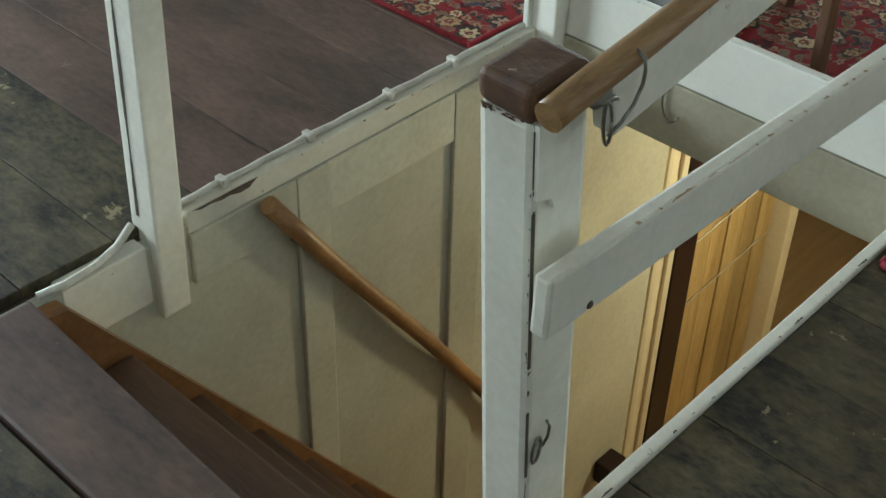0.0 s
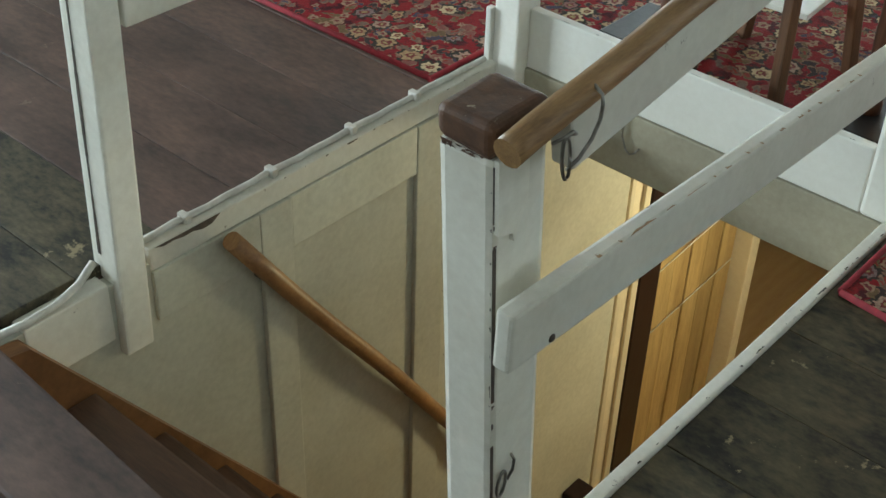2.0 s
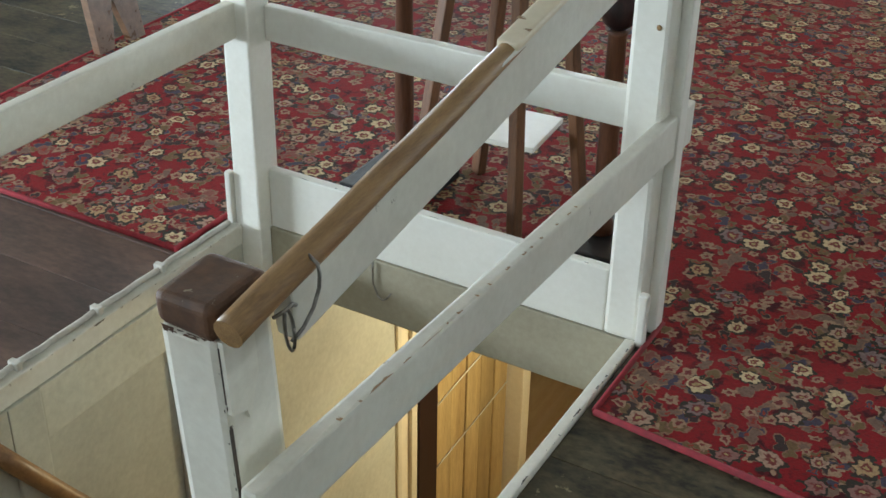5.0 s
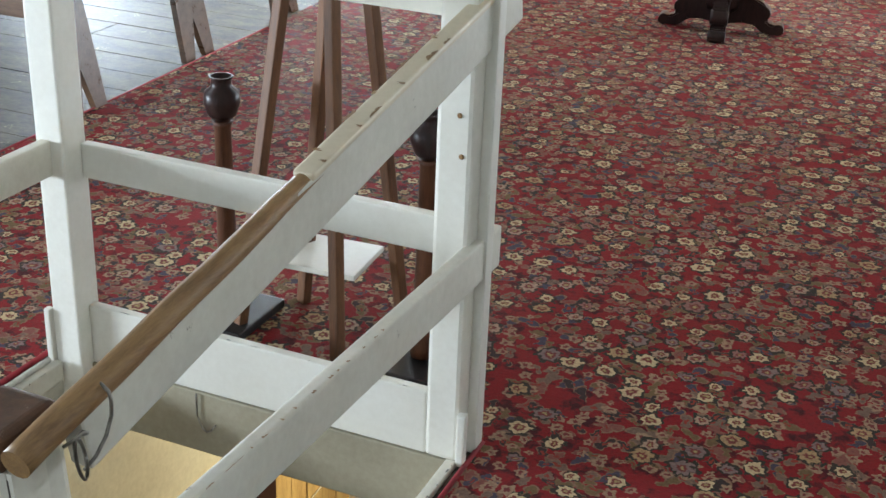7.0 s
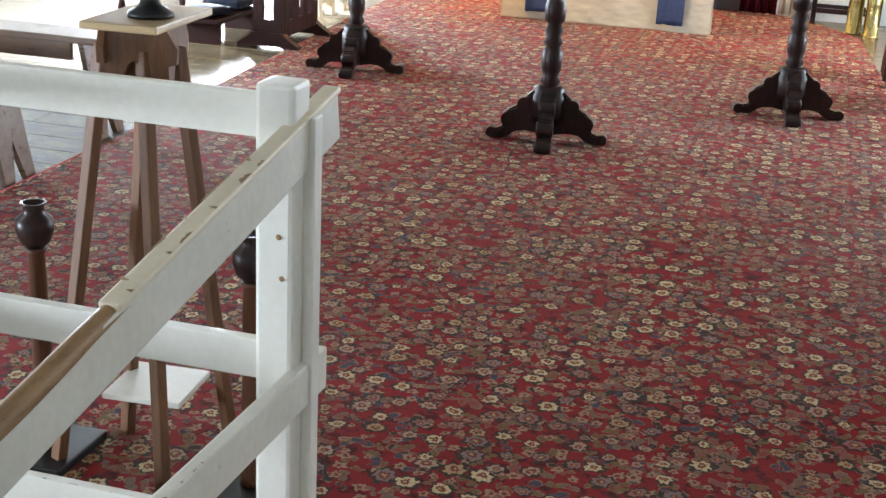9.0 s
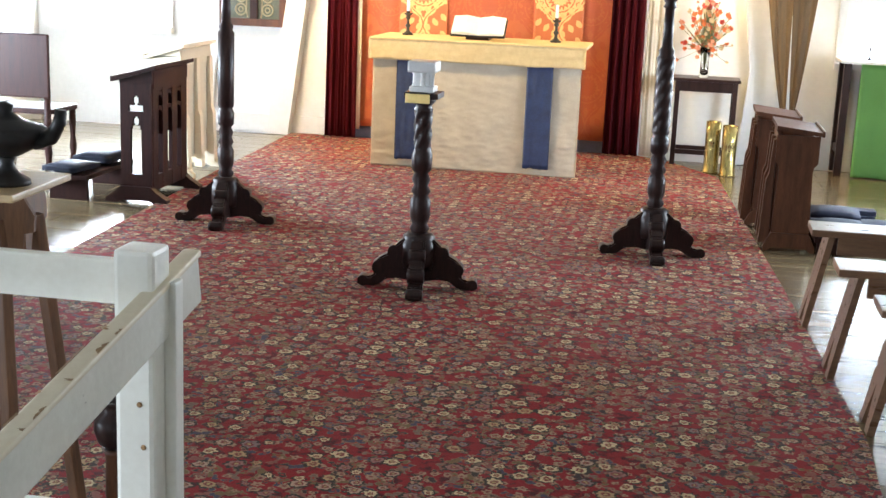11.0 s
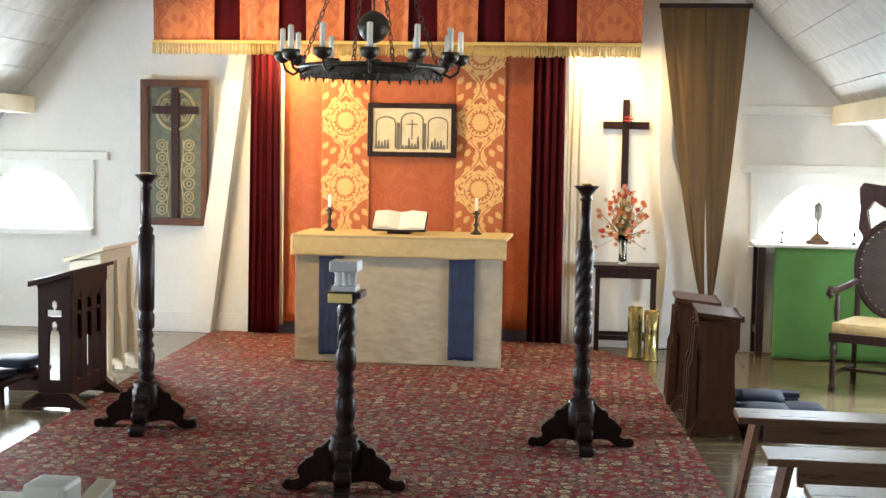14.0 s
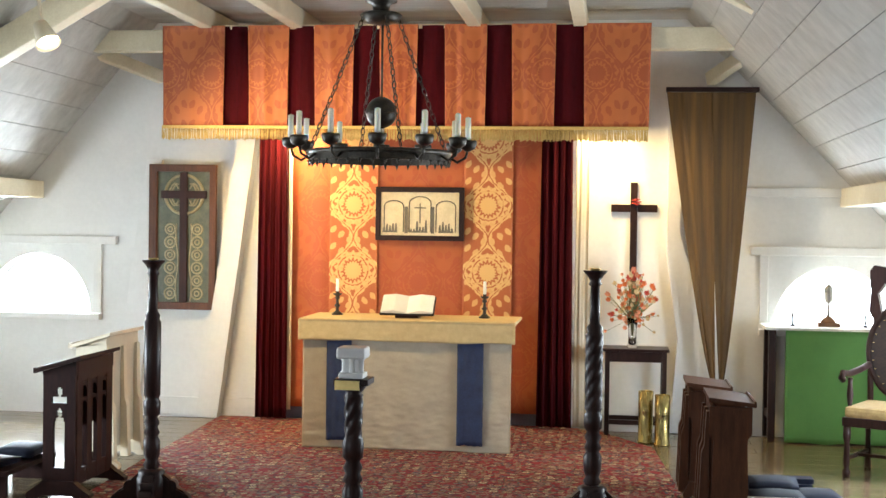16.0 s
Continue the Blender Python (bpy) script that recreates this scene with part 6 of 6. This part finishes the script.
# dark chair with a plain back by the west wall
hc = thing("hall_chair", (-4.75, 8.85, 0), "dark wooden chair with a broad plain back", "chair")
part("backrest", box(-4.98, -4.42, 8.60, 8.63, 0.52, 0.98, 0.01), KNEELWOOD, hc)
part("seat", box(-4.98, -4.42, 8.62, 9.05, 0.40, 0.44, 0.008), KNEELWOOD, hc)
for x in (-4.95, -4.45):
    part("leg", lathe([(0.03, 0), (0.02, 0.06), (0.028, 0.12), (0.018, 0.2), (0.026, 0.3), (0.024, 0.399)], (x, 9.02, 0), 12), KNEELWOOD, hc)
    part("leg", lathe([(0.03, 0), (0.02, 0.06), (0.028, 0.12), (0.018, 0.2), (0.026, 0.3), (0.024, 0.60)], (x, 8.63, 0), 12), KNEELWOOD, hc)
part("stretcher", box(-4.94, -4.46, 8.62, 8.64, 0.14, 0.17, 0.003), KNEELWOOD, hc)

# ---------- beside the stairwell ----------
st = thing("plant_stand", (-1.41, 2.48, 0.011), "four legged oak stand with a square top and low shelf", "stand")
feet = ((-1.287, 2.340), (-1.60, 2.39), (-1.24, 2.62), (-1.533, 2.61))
tops = ((-1.355, 2.43), (-1.472, 2.46), (-1.315, 2.51), (-1.41, 2.545))
for f, tp in zip(feet, tops):
    part("leg", bar((f[0], f[1], 0.012), (tp[0], tp[1], 1.06), 0.032, 0.027, 0.004, up=(0.4, 0.9, 0)), OAK, st)
plate = box(-0.09, 0.09, -0.15, 0.15, 1.110, 1.127, 0.004)
plate.transform(Matrix.Translation((-1.385, 2.51, 0)) @ Matrix.Rotation(radians(3), 4, "Z"))
part("top", plate, surface("pale_oak", (0.52, 0.38, 0.21), (0.36, 0.25, 0.13), 6.0, (0.5, 4, 4), 0.35), st, "pale square wooden top")
for k, (a, w) in enumerate(((0, 0.17), (90, 0.15), (180, 0.17), (270, 0.15))):
    br = prism([(-0.075, 1.108), (-0.098, 1.07), (-0.095, 1.035), (-0.075, 1.03), (-0.070, 0.985), (-0.045, 0.965), (-0.030, 0.985), (-0.014, 1.03), (0.0, 1.04), (0.014, 1.03), (0.030, 0.985), (0.045, 0.965), (0.070, 0.985), (0.075, 1.108)], "y", 0.060, 0.076)
    br.transform(Matrix.Translation((-1.388, 2.49, 0)) @ Matrix.Rotation(radians(a + 12), 4, "Z"))
    part("bracket", br, OAK, st)
sh = box(-0.10, 0.10, -0.10, 0.10, 0.19, 0.205, 0.003)
sh.transform(Matrix.Translation((-1.41, 2.55, 0)) @ Matrix.Rotation(radians(4), 4, "Z"))
part("shelf", sh, APRON, st, "white shelf")

lamp_t = thing("oil_lamp", (-1.365, 2.485, 1.127), "dark bronze boat shaped oil lamp on a foot", "oil lamp")
lp = Vector((-1.365, 2.485, 1.127))
part("foot", lathe([(0.060, 0), (0.058, 0.012), (0.030, 0.03), (0.018, 0.055), (0.030, 0.075)], lp, 20), BLACK, lamp_t)
bm = lathe([(0.03, 0.073), (0.075, 0.10), (0.098, 0.135), (0.085, 0.15), (0.04, 0.165), (0.016, 0.185), (0.02, 0.20), (0.005, 0.21)], lp, 24)
for v in bm.verts:
    v.co.x = lp.x + (v.co.x - lp.x) * 1.15
part("bowl", bm, BLACK, lamp_t)
part("spout", tube([lp + Vector(p) for p in ((0.08, 0, 0.115), (0.13, -0.01, 0.13), (0.155, -0.015, 0.165), (0.16, -0.015, 0.20))], 0.024, 10, r_end=0.014), BLACK, lamp_t)
part("handle", tube([lp + Vector(p) for p in ((-0.08, 0, 0.12), (-0.13, 0.01, 0.14), (-0.15, 0.01, 0.18), (-0.145, 0.01, 0.26))], 0.016, 10, r_end=0.008), BLACK, lamp_t)

for ob in lamp_t.children:
    ob.data.transform(Matrix.Translation(lp) @ Matrix.Scale(0.86, 4) @ Matrix.Translation(-lp))

for x, y in ((-1.667, 2.45), (-1.108, 2.45)):
    t = thing("knobbed_post", (x, y, 0.011), "turned brown post with glossy knob on a black base plate", "post", "low knobbed posts")
    part("shaft", lathe([(0.030, 0.024), (0.030, 0.05), (0.022, 0.07), (0.025, 0.22), (0.021, 0.53), (0.030, 0.545)], (x, y, 0.011), 16), BROWNDESK, t)
    part("knob", lathe([(0.018, 0.545), (0.036, 0.560), (0.046, 0.592), (0.043, 0.618), (0.026, 0.632), (0.026, 0.650), (0.031, 0.657), (0.024, 0.657), (0.020, 0.62)], (x, y, 0.011), 20), DARKWOOD, t, "glossy dark knob with a hollow top")
    part("base_plate", box(x - 0.125, x + 0.105, y - 0.12, y + 0.11, 0.011, 0.036, 0.005), BLACK, t, "flat black base plate")

# ---------- floor boards ----------
BW = 0.205
rng = random.Random(21)
shared = {}


def board_mesh(length, grey):
    key = (round(length, 1), grey)
    if key not in shared:
        bm = box(0, key[0], 0, BW - 0.0022, -0.026, 0.0, 0.0025)
        me = bpy.data.meshes.new("floor_board")
        bm.to_mesh(me)
        bm.free()
        me.materials.append((FLOOR, FLOORG, FLOORP)[grey])
        shared[key] = me
    return shared[key]


def lay(xa, xb, y, grey):
    x = xa
    first = True
    while x < xb - 0.05:
        ln = rng.uniform(1.6, 3.4) if not first else rng.uniform(0.8, 3.0)
        first = False
        ln = round(min(ln, xb - x), 1)
        if xb - (x + ln) < 0.5:
            ln = xb - x
        ob = new("floor_board", board_mesh(ln, grey))
        k = ln / round(ln, 1) if round(ln, 1) else 1
        ob.matrix_basis = Matrix.Translation((x, y, rng.uniform(-0.0015, 0.0005))) @ Matrix.Diagonal(((ln - 0.003) / round(ln, 1), 1, 1, 1))
        ob.parent = floor
        x += ln


row = 0
y = -1.0
while y < YN - BW:
    over = y + BW > 0.545 and y < 2.155
    if over:
        lay(XW, -1.937, y, int(y < 0.94))
        lay(-0.862, XE, y, 1)
    elif y < 3.6 or y > 9.0:
        lay(XW, XE, y, 2 if y > 6.2 else 1)
    else:
        lay(XW, -2.7, y, 2 if y > 6.2 else 1)
        lay(0.4, XE, y, 2)
    y += BW
